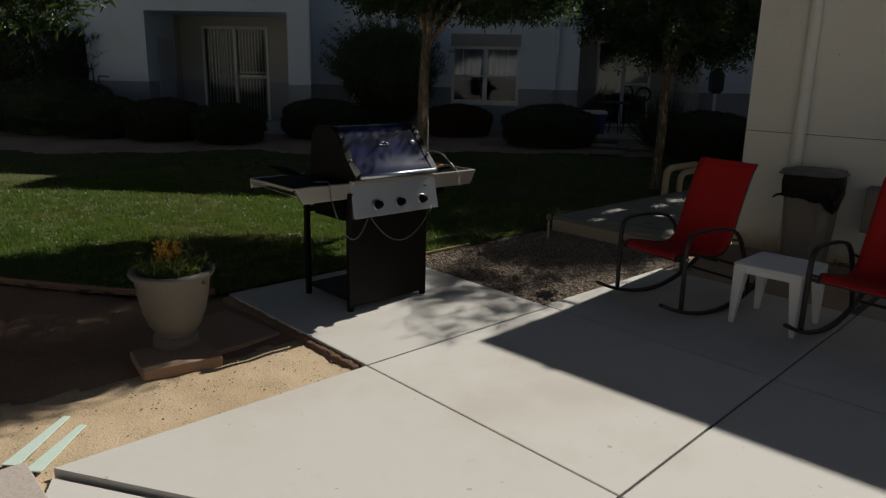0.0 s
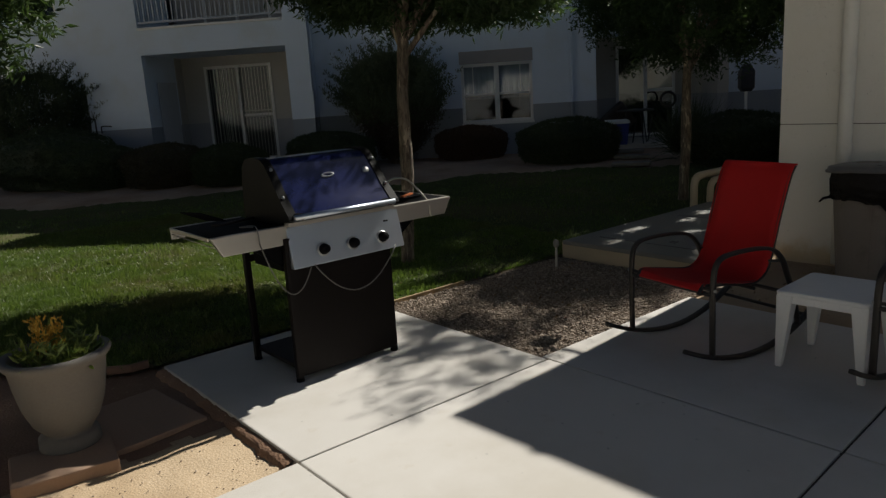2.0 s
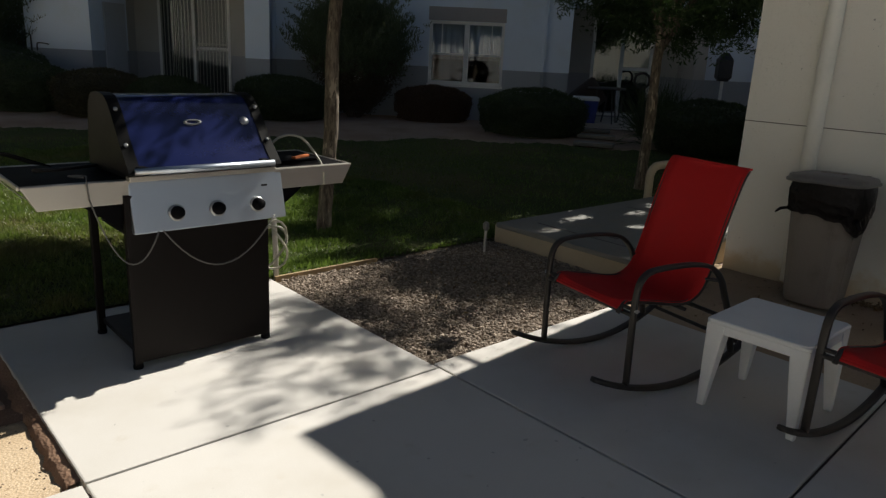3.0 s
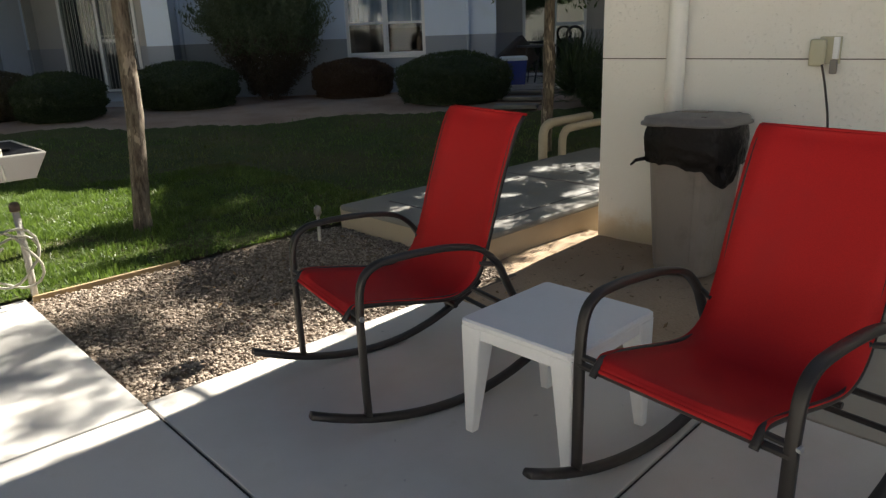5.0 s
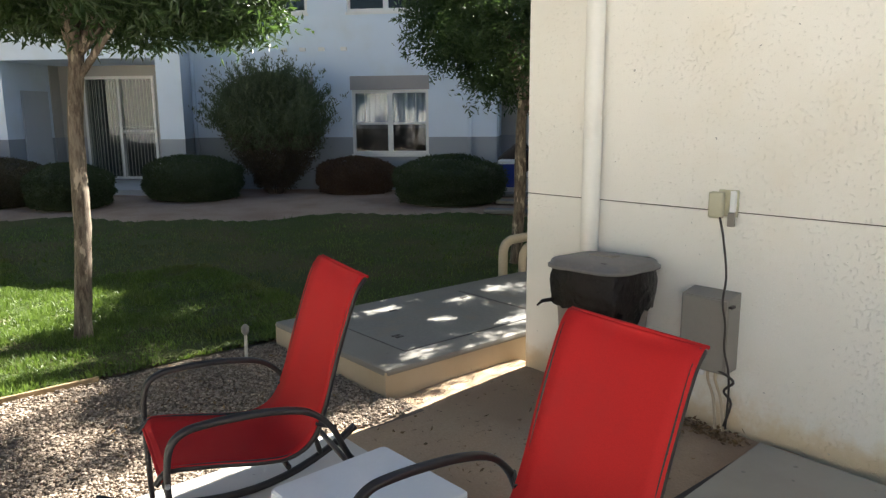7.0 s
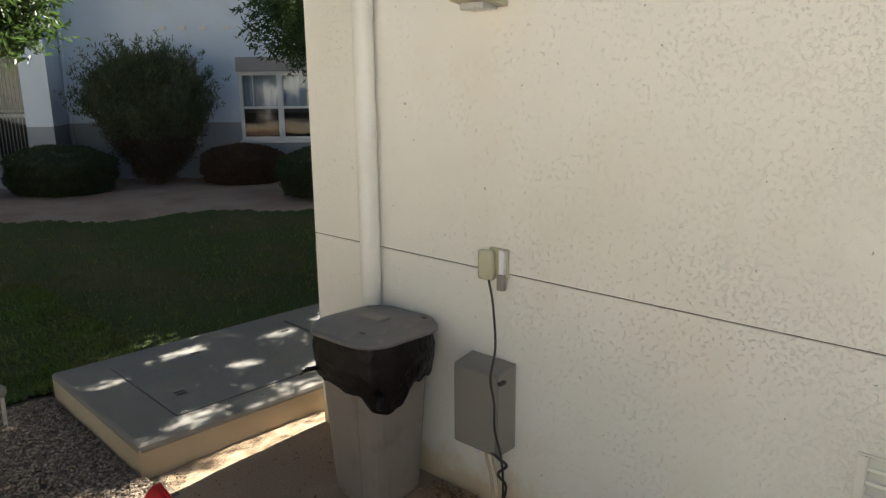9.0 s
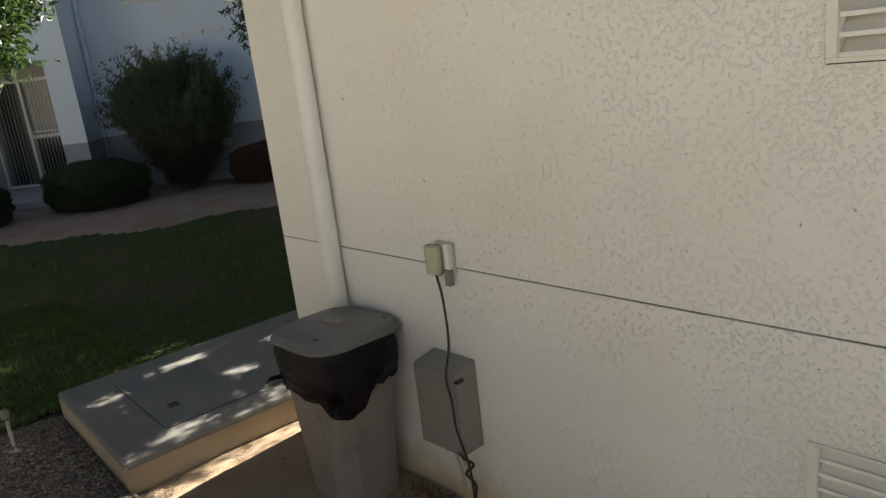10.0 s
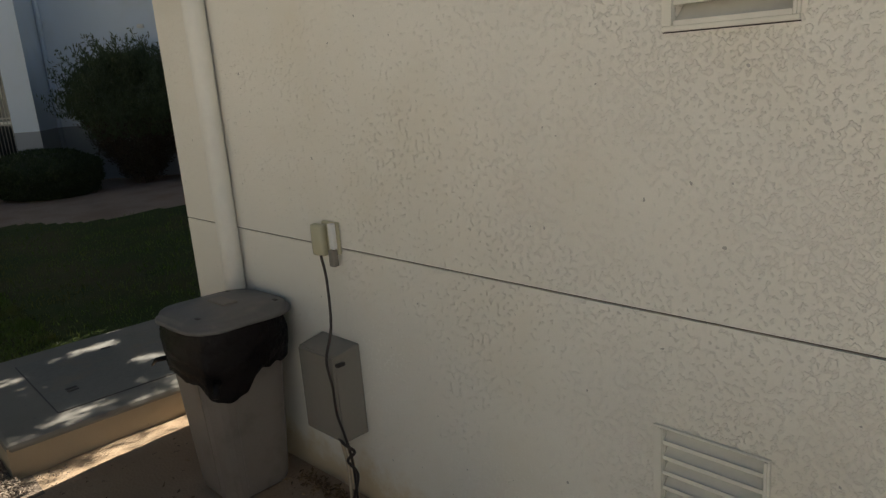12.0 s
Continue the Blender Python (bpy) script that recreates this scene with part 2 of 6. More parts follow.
M = {
    "wall_cream": stucco_material("cream_stucco", (0.84, 0.81, 0.73), lumps=0.0055),
    "spout": surface("spout_paint", (0.83, 0.81, 0.74), 0.5, vary=0.04, dirty=0.15, bump=0.04),
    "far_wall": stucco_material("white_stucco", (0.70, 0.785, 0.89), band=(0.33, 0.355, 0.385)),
    "far_trim": surface("taupe_stucco", (0.36, 0.34, 0.33), 0.85, fine=120, bump=0.3),
    "taupe_wall": stucco_material("taupe_wall", (0.45, 0.435, 0.40), band=(0.33, 0.335, 0.345)),
    "white_trim": surface("white_vinyl", (0.78, 0.78, 0.76), 0.45, vary=0.05, dirty=0.1, bump=0.05),
    "concrete": concrete_material("broom_concrete", (0.61, 0.583, 0.545)),
    "old_concrete": concrete_material("older_concrete", (0.43, 0.395, 0.325)),
    "joint": surface("joint_shadow", (0.12, 0.095, 0.07), 0.9),
    "pad": concrete_material("weathered_concrete", (0.215, 0.205, 0.185), 1.8),
    # lighter and yellower than the top: sand stains plus painted bounce light
    "pad_side": concrete_material("sandy_bounce_concrete", (0.45, 0.37, 0.26)),
    "hatch": surface("grey_hatch", (0.19, 0.184, 0.17), 0.75, fine=45, coarse=5, vary=0.22, dirty=0.5, bump=0.2),
    # base ground made paler than the soil to bounce more light onto the wall
    "yard": ground_material("pale_gravel_yard", ((0.42, 0.36, 0.29), (0.50, 0.43, 0.35), (0.36, 0.29, 0.23)), 60),
    "soil": ground_material("brown_gravelly_soil", ((0.33, 0.24, 0.18), (0.42, 0.32, 0.25), (0.27, 0.18, 0.13)), 70),
    "sand": ground_material("tan_decomposed_granite", ((0.43, 0.315, 0.195), (0.64, 0.51, 0.36), (0.46, 0.335, 0.21)), 135, bump=0.4, depth=0.005, specks=(0.24, 0.165, 0.10)),
    # dark reddish ground whose colour carries the shade on the sand
    "shade_soil": ground_material("reddish_shade_soil", ((0.26, 0.155, 0.10), (0.34, 0.21, 0.14), (0.19, 0.11, 0.07)), 120, bump=0.4, depth=0.006, specks=(0.42, 0.30, 0.20)),
    "dirt": ground_material("brown_dirt", ((0.38, 0.275, 0.18), (0.46, 0.345, 0.235), (0.31, 0.215, 0.14)), 95, bump=0.35, depth=0.007, specks=(0.18, 0.12, 0.08)),
    "gravel_bed": ground_material("gravel_dirt", ((0.17, 0.13, 0.10), (0.25, 0.20, 0.155), (0.12, 0.09, 0.068)), 60),
    "pebble": None,
    "lawn": ground_material("lawn_thatch", ((0.035, 0.055, 0.014), (0.075, 0.095, 0.026), (0.14, 0.11, 0.055)), 80, 0.8),
    "blade": leaf_material("grass_blade", (0.033, 0.066, 0.014), (0.165, 0.235, 0.052), 0.38, (0.145, 0.115, 0.05)),
    "leaf": leaf_material("tree_leaf", (0.02, 0.045, 0.014), (0.065, 0.105, 0.034), 0.4),
    "bush": leaf_material("clipped_bush_leaf", (0.022, 0.04, 0.012), (0.062, 0.085, 0.028), 0.2),
    "bush_red": leaf_material("bronze_bush_leaf", (0.05, 0.025, 0.014), (0.10, 0.06, 0.03), 0.2),
    "bush_bronze": leaf_material("bronze_green_bush_leaf", (0.034, 0.032, 0.013), (0.085, 0.07, 0.03), 0.2),
    "shrub": leaf_material("willowy_shrub_leaf", (0.045, 0.07, 0.03), (0.14, 0.17, 0.09), 0.25),
    "shrub_low": leaf_material("bronze_shrub_leaf", (0.04, 0.032, 0.018), (0.10, 0.075, 0.045), 0.2),
    "flower": leaf_material("yellow_flower", (0.42, 0.22, 0.02), (0.55, 0.36, 0.05), 0.25),
    "pot_leaf": leaf_material("pot_plant_leaf", (0.06, 0.12, 0.025), (0.24, 0.27, 0.07), 0.3),
    "dry_leaf": leaf_material("dry_leaf", (0.10, 0.055, 0.025), (0.30, 0.19, 0.09), 0.15),
    "twig": surface("twig", (0.12, 0.085, 0.06), 0.9),
    "bark": bark_material("flaking_bark", (0.075, 0.052, 0.036), (0.225, 0.18, 0.132)),
    "red": fabric_material("red_sling", (0.56, 0.021, 0.022)),
    "bronze": surface("bronze_metal", (0.022, 0.018, 0.016), 0.45, 0.1, fine=250, vary=0.2, dirty=0.2, dirt=(0.12, 0.10, 0.08), bump=0.08, depth=0.001),
    "white_plastic": surface("white_resin", (0.74, 0.74, 0.74), 0.4, vary=0.04, dirty=0.25, dirt=(0.5, 0.46, 0.4), bump=0.05),
    "can": surface("taupe_plastic", (0.245, 0.210, 0.180), 0.5, vary=0.08, fine=120, coarse=6, dirty=0.45, dirt=(0.13, 0.105, 0.08), bump=0.08),
    "lid": surface("grey_plastic_lid", (0.165, 0.152, 0.142), 0.45, vary=0.10, coarse=9, dirty=0.4, dirt=(0.30, 0.26, 0.22), bump=0.08),
    "bag": surface("black_bag", (0.010, 0.007, 0.006), 0.22, fine=30, vary=0.3, bump=0.7, depth=0.014, dirty=0.03, spec=0.2),
    "box": surface("grey_paint", (0.235, 0.215, 0.185), 0.5, vary=0.06, dirty=0.2, bump=0.06),
    "beige": surface("beige_plastic", (0.52, 0.49, 0.34), 0.5, vary=0.06, dirty=0.25, bump=0.05),
    "black": surface("black_enamel", (0.004, 0.004, 0.005), 0.55, spec=0.06, vary=0.25, dirty=0.1, dirt=(0.014, 0.012, 0.011), bump=0.04, depth=0.001),
    "gloss_black": surface("black_enamel", (0.006, 0.006, 0.006), 0.42, vary=0.2, dirty=0.1, dirt=(0.012, 0.011, 0.009), bump=0.02, depth=0.0005, spec=0.06),
    "cart": surface("dark_brown_steel", (0.007, 0.005, 0.0045), 0.45, spec=0.15, vary=0.2, dirty=0.15, dirt=(0.015, 0.011, 0.009), bump=0.04, depth=0.001),
    "blue": surface("blue_enamel", (0.008, 0.012, 0.06), 0.16, vary=0.08, dirty=0.08, dirt=(0.05, 0.06, 0.1), bump=0.02, depth=0.0005, coat=0.6),
    "steel": surface("brushed_steel", (0.50, 0.55, 0.62), 0.33, 0.9, fine=300, vary=0.06, dirty=0.2, dirt=(0.4, 0.36, 0.3), bump=0.05, depth=0.0006),
    "shelf": surface("stained_steel_shelf", (0.50, 0.47, 0.42), 0.42, 0.75, fine=250, vary=0.08, dirty=0.35, dirt=(0.28, 0.24, 0.18), bump=0.05, depth=0.0006),
    "pot": surface("cast_stone", (0.16, 0.148, 0.132), 0.85, fine=90, vary=0.15, dirty=0.4, dirt=(0.13, 0.11, 0.085), bump=0.3),
    "paver": surface("brown_paver", (0.34, 0.22, 0.15), 0.9, fine=80, dirty=0.4, bump=0.4),
    "brick": surface("edging_brick", (0.25, 0.15, 0.10), 0.9, fine=60, dirty=0.4, bump=0.4),
    "timber": surface("weathered_timber", (0.36, 0.26, 0.14), 0.85, fine=40, dirty=0.3, bump=0.3),
    "rope": surface("grey_cable", (0.13, 0.125, 0.115), 0.5, bump=0.1),
    "cord": surface("dark_cord", (0.03, 0.022, 0.018), 0.5),
    "hose": surface("clear_hose", (0.42, 0.40, 0.32), 0.35, vary=0.1, bump=0.05),
    "pvc": surface("dusty_pvc", (0.50, 0.46, 0.40), 0.6, dirty=0.3),
    "tan_pipe": surface("tan_painted_pipe", (0.52, 0.43, 0.30), 0.55, dirty=0.3),
    "glass": glass_material("window_glass", (0.78, 0.82, 0.85), 0.01, 0.045),
    "screen_glass": glass_material("screened_glass", (0.42, 0.45, 0.47), 0.02, 0.035),
    "patio_glass": glass_material("patio_door_glass", (0.5, 0.54, 0.56), 0.01, 0.50),
    "door_glass": glass_material("door_glass", (0.86, 0.90, 0.88), 0.01, 0.03),
    "bar": surface("pale_bar_paint", (0.34, 0.34, 0.31), 0.5, vary=0.05),
    "vent": surface("vent_paint", (0.80, 0.77, 0.68), 0.55, vary=0.05, dirty=0.2, bump=0.05),
    # darker copy of the vent paint, with the duct's shade in its colour
    "vent_back": surface("vent_shade_paint", (0.42, 0.39, 0.33), 0.7, vary=0.08, dirty=0.3, bump=0.05),
    # room boxes are dark in colour to stand for the unlit inside
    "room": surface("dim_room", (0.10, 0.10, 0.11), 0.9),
    "blind": surface("vertical_blind", (0.72, 0.74, 0.62), 0.7, vary=0.05),
    "curtain": surface("white_curtain", (0.60, 0.63, 0.68), 0.8, vary=0.06),
    "dark_steel": surface("dark_rail", (0.05, 0.05, 0.055), 0.5, 0.3),
    "door_paint": surface("blue_grey_door", (0.50, 0.53, 0.57), 0.5, vary=0.04),
    "blue_bin": surface("blue_plastic", (0.02, 0.05, 0.28), 0.4, vary=0.06),
    "orange": surface("orange_plastic", (0.5, 0.13, 0.03), 0.5),
    "shine": surface("grey_metal_fitting", (0.45, 0.45, 0.44), 0.35, 0.8),
    "roof_cap": surface("metal_coping", (0.55, 0.53, 0.48), 0.5, vary=0.05),
    "strip": surface("pale_green_plastic", (0.62, 0.74, 0.66), 0.35, vary=0.12, fine=30, dirty=0.4, dirt=(0.5, 0.42, 0.28)),
    "mat": surface("rough_pinkish_paving", (0.46, 0.40, 0.36), 0.95, fine=45, vary=0.25, bump=0.6, depth=0.006),
}


def pebble_material():
    m, n, l, p = node_material("grey_brown_pebble")
    g = n.new("ShaderNodeNewGeometry")
    r = g.outputs["Random Per Island"]
    col = mix_node(n, l, r, (0.125, 0.094, 0.068), (0.42, 0.34, 0.262))
    v = coords(n, l)
    f = noise_node(n, l, v, 140, 3)
    col = mix_node(n, l, ramp_node(n, l, f, 0.4, 0.9), col, (0.26, 0.20, 0.15))
    l.new(col, p.inputs["Base Color"])
    p.inputs["Roughness"].default_value = 0.85
    bump_node(n, l, p, f, 0.3, 0.002)
    return m


M["pebble"] = pebble_material()


# ---- building helpers ----
def part(name, bm, material, parent=None, label="", smooth=False):
    """Links a bmesh as one mesh object, under a thing or a part if given."""
    me = bpy.data.meshes.new(name)
    bm.normal_update()
    bm.to_mesh(me)
    bm.free()
    if smooth:
        me.shade_smooth()
    me.materials.append(M[material])
    ob = new(name, me)
    if parent is not None:
        ob.parent = parent
    if label:
        ob["label"] = label
    return ob


def raw(name, verts, faces, material, parent=None, smooth=False):
    me = bpy.data.meshes.new(name)
    me.from_pydata(verts, [], faces)
    me.update()
    if smooth:
        me.shade_smooth()
    me.materials.append(M[material])
    ob = new(name, me)
    if parent is not None:
        ob.parent = parent
    return ob


def thing(name, m, label, category, group="", kind=""):
    e = new(name)
    e.empty_display_size = 0.1
    e.matrix_world = m
    return tagged(e, label, category, group, kind)


def box(bm, x0, x1, y0, y1, z0, z1, bevel=0.0, m=None):
    r = bmesh.ops.create_cube(bm, size=1.0, matrix=Matrix.Translation(((x0 + x1) / 2, (y0 + y1) / 2, (z0 + z1) / 2)) @ Matrix.Diagonal((abs(x1 - x0), abs(y1 - y0), abs(z1 - z0), 1)))
    vs = r["verts"]
    if bevel:
        es = list({e for v in vs for e in v.link_edges})
        out = bmesh.ops.bevel(bm, geom=es, offset=bevel, segments=2, profile=0.6, affect="EDGES")
        vs = list({v for f in out["faces"] for v in f.verts} | {v for v in vs if v.is_valid})
    if m is not None:
        bmesh.ops.transform(bm, matrix=m, verts=vs)
    return vs


def boxed(x0, x1, y0, y1, z0, z1, bevel=0.0, m=None):
    bm = bmesh.new()
    box(bm, x0, x1, y0, y1, z0, z1, bevel, m)
    return bm


def sweep(bm, pts, w, h=None, seg=8, flat=False, up=Vector((0, 0, 1)), taper=None):
    """A tube (or flat bar) of width w and height h along the points."""
    h = w if h is None else h
    pts = [Vector(p) for p in pts]
    rings = []
    prev = None
    for i, p in enumerate(pts):
        d = (pts[min(i + 1, len(pts) - 1)] - pts[max(i - 1, 0)]).normalized()
        if prev is None:
            side = d.cross(up)
            if side.length < 1e-4:
                side = d.cross(Vector((1, 0, 0)))
        else:
            side = prev - d * prev.dot(d)
        side.normalize()
        prev = side
        nrm = side.cross(d)
        k = taper[i] if taper else 1.0
        ring = []
        for j in range(seg):
            a = 2 * math.pi * (j + 0.5) / seg
            c, s = math.cos(a), math.sin(a)
            if flat:
                q = 3.0
                c, s = math.copysign(abs(c) ** (2 / q / 1.4), c), math.copysign(abs(s) ** (2 / q / 1.4), s)
            ring.append(bm.verts.new(p + side * (c * w / 2 * k) + nrm * (s * h / 2 * k)))
        rings.append(ring)
    for a, b in zip(rings, rings[1:]):
        for j in range(seg):
            bm.faces.new((a[j], a[(j + 1) % seg], b[(j + 1) % seg], b[j]))
    bm.faces.new(list(reversed(rings[0])))
    bm.faces.new(rings[-1])


def tube(pts, w, h=None, seg=8, flat=False, taper=None):
    bm = bmesh.new()
    sweep(bm, pts, w, h, seg, flat, taper=taper)
    bmesh.ops.recalc_face_normals(bm, faces=bm.faces)
    return bm


def curve_through(pts, n=6):
    """Catmull-Rom points through pts."""
    pts = [Vector(p) for p in pts]
    ext = [pts[0] * 2 - pts[1]] + pts + [pts[-1] * 2 - pts[-2]]
    out = []
    for i in range(1, len(ext) - 2):
        a, b, c, d = ext[i - 1:i + 3]
        for k in range(n):
            t = k / n
            out.append(0.5 * ((2 * b) + (c - a) * t + (2 * a - 5 * b + 4 * c - d) * t * t + (3 * b - a - 3 * c + d) * t ** 3))
    out.append(pts[-1])
    return out


def lathe(profile, seg=32):
    bm = bmesh.new()
    rings = []
    for r, z in profile:
        rings.append([bm.verts.new((r * math.cos(2 * math.pi * j / seg), r * math.sin(2 * math.pi * j / seg), z)) for j in range(seg)])
    for a, b in zip(rings, rings[1:]):
        for j in range(seg):
            bm.faces.new((a[j], a[(j + 1) % seg], b[(j + 1) % seg], b[j]))
    bm.faces.new(list(reversed(rings[0])))
    bm.faces.new(rings[-1])
    bmesh.ops.recalc_face_normals(bm, faces=bm.faces)
    return bm


def leaves(name, spots, length, width, material, parent, droop=0.4, seed=1, spread=None):
    """Many pointed leaves in one mesh: spots is an n x 3 array of places."""
    rng = np.random.default_rng(seed)
    n = len(spots)
    az = rng.uniform(0, 2 * np.pi, n)
    el = rng.normal(-droop, 0.5, n)
    d = np.stack([np.cos(az) * np.cos(el), np.sin(az) * np.cos(el), np.sin(el)], 1)
    ref = rng.normal(0, 1, (n, 3))
    s = np.cross(d, ref)
    s /= np.linalg.norm(s, axis=1, keepdims=True)
    nn = np.cross(s, d)
    ln = (length * rng.uniform(0.65, 1.25, n))[:, None]
    wd = (width * rng.uniform(0.7, 1.2, n))[:, None]
    a = spots
    b = spots + d * ln * 0.45 + s * wd / 2 + nn * wd * 0.15
    c = spots + d * ln - nn * ln * 0.12
    e = spots + d * ln * 0.45 - s * wd / 2 + nn * wd * 0.15
    verts = np.stack([a, b, c, e], 1).reshape(-1, 3)
    me = bpy.data.meshes.new(name)
    faces = np.arange(4 * n).reshape(-1, 4)
    me.from_pydata(verts.tolist(), [], faces.tolist())
    me.update()
    me.materials.append(M[material])
    ob = new(name, me)
    if parent is not None:
        ob.parent = parent
    return ob

# ---- plan ----
FAR_O = Vector((11.119, 11.734, 0.0))            # lower left corner of the far window, on the far facade
FAR = Matrix.Translation(FAR_O) @ Matrix.Rotation(radians(-47.3), 4, "Z")   # x along the facade, y into the house
WALL_X, WALL_END, WALL_TOP = 6.50, 2.70, 3.17   # the corner of the near house
NEAR = Matrix.Translation((WALL_X, WALL_END, 0)) @ Matrix.Rotation(radians(2.5), 4, "Z")   # x into the house, y along its wall


def on_wall(y, z=0.0):
    return NEAR @ Matrix.Translation((0, y - WALL_END, z))


def far_depth(x, y):
    return (x - FAR_O.x) * 0.7253 + (y - FAR_O.y) * 0.6884


def ground_z(x, y):
    """The ground is level near the patio and rises a little towards the far house."""
    u = np.clip((far_depth(x, y) + 7) / 6, 0, 1)
    return 0.15 * u * u * (3 - 2 * u)


def sheet(name, inside, x0, x1, y0, y1, step, lift, material, label, category, rough=0.0, seed=3):
    """A piece of ground cut from a grid by a test on its cells."""
    nx, ny = int(round((x1 - x0) / step)), int(round((y1 - y0) / step))
    keep, verts, faces, index = [], [], [], {}
    rng = random.Random(seed)

    def vert(i, j):
        if (i, j) not in index:
            x, y = x0 + i * step, y0 + j * step
            index[(i, j)] = len(verts)
            b = noise.noise((x * 1.7, y * 1.7, seed)) * rough + noise.noise((x * 7, y * 7, seed)) * rough * 0.4
            verts.append((x, y, float(ground_z(x, y)) + lift + b))
        return index[(i, j)]
    for i in range(nx):
        for j in range(ny):
            if inside(x0 + (i + 0.5) * step, y0 + (j + 0.5) * step):
                faces.append((vert(i, j), vert(i + 1, j), vert(i + 1, j + 1), vert(i, j + 1)))
    ob = raw(name, verts, faces, material, smooth=True)
    return tagged(ob, label, category, kind="structure")


def edge_y(x):
    """Near border of the lawn."""
    if x < 1.89:
        return 4.32 + max(0.0, 1.75 - x) ** 1.25 * 1.25
    return 4.25 if x < 3.48 else 4.21


def far_edge(x, y):
    """True on the lawn's side of its far border."""
    s = (x - FAR_O.x) * 0.6884 - (y - FAR_O.y) * 0.7253
    return far_depth(x, y) < -3.65 + 0.15 * s + 0.22 * math.sin(s * 1.3) + 0.12 * math.sin(s * 3.1)


def on_bare(x, y):
    """The worn strip between the trunk and the pad, where the grass is thin."""
    return 4.25 < x < 5.5 and 4.2 < y < 4.62 + 0.45 * min(1.0, max(0.0, (x - 4.4) / 0.5)) + 0.35 * noise.noise((x * 1.6, y * 1.2, 5.0)) + 0.12 * noise.noise((x * 6, y * 6, 5.0)) - 0.25 * max(0.0, x - 5.6)


def on_lawn(x, y):
    return edge_y(x) < y and far_edge(x, y) and -5 < x < 13.5


# the base of the ground, out to the horizon
def base_ground():
    xs = [-900, -200, -60, -25] + [-12 + 0.75 * i for i in range(55)] + [34, 60, 200, 900]
    verts, faces = [], []
    for y in xs:
        for x in xs:
            verts.append((x, y, float(ground_z(x, y)) - 0.07))
    n = len(xs)
    for j in range(n - 1):
        for i in range(n - 1):
            faces.append((j * n + i, j * n + i + 1, (j + 1) * n + i + 1, (j + 1) * n + i))
    tagged(raw("ground", verts, faces, "yard", smooth=True), "brown gravelly soil of the courtyard", "ground", kind="structure")


base_ground()
sheet("soil_bed", lambda x, y: not far_edge(x + 0.4, y + 0.38) and far_depth(x, y) < 2.5, -4, 16, 1, 20, 0.25, -0.016, "soil", "reddish brown bare soil bed before the far house", "soil", 0.02)
sheet("lawn", on_lawn, -5, 13.5, 4.0, 14, 0.125, -0.004, "lawn", "mown green lawn with worn dry patches", "lawn", 0.012)
sheet("sand_bed", lambda x, y: y < edge_y(x) + 0.02 and x < 1.9, -6, 1.9, 2.4, 11, 0.05, -0.045, "sand", "tan decomposed granite beside the patio", "sand", 0.022)
# a darker sheet over the granite paints the shade round the urn
sheet("reddish_soil", lambda x, y: y < edge_y(x) + 0.02 and x < 1.9 and y > 3.42 - 0.12 * x + 0.10 * noise.noise((x * 3.1, y * 3.1, 2.0)), -4, 1.9, 3.0, 9, 0.05, -0.041, "shade_soil", "reddish brown sheet with the shade round the urn in its colour", "soil", 0.022)


def dirt_shade_ridge():
    """An added dark ridge that stands for the slab's dirty, shaded open side."""
    rng = np.random.default_rng(71)
    bm = bmesh.new()
    rows = []
    for i in range(90):
        y = 2.60 + i * 0.018
        x = 1.885 + 0.004 * math.sin(i * 0.9)
        top = -0.014 + 0.010 * noise.noise((y * 14, 0, 3)) + rng.uniform(-0.003, 0.003)
        out = 0.035 + 0.022 * noise.noise((y * 7, 0, 9)) + rng.uniform(-0.005, 0.005)
        rows.append([bm.verts.new((x + 0.03, y, top)), bm.verts.new((x - out * 0.35, y, top - 0.006)), bm.verts.new((x - out * 0.75, y, -0.040)), bm.verts.new((x - out - 0.02, y, -0.075))])
    for a, b in zip(rows, rows[1:]):
        for k in range(3):
            bm.faces.new((a[k], a[k + 1], b[k + 1], b[k]))
    bmesh.ops.recalc_face_normals(bm, faces=bm.faces)
    ob = part("dirt_shade_ridge", bm, "shade_soil", None, "", True)
    tagged(ob, "added dark ridge for the slab's dirty, shaded open side", "soil", kind="structure")


dirt_shade_ridge()
sheet("gravel_bed", lambda x, y: True, 3.47, 5.57, 2.58, 4.28, 0.1, -0.035, "gravel_bed", "dirt bed under loose grey gravel", "gravel bed", 0.012)
sheet("dirt_bed", lambda x, y: True, 4.97, 6.57, 1.00, 2.90, 0.1, -0.035, "dirt", "brown dirt between patio, wall and concrete pad", "dirt", 0.016)




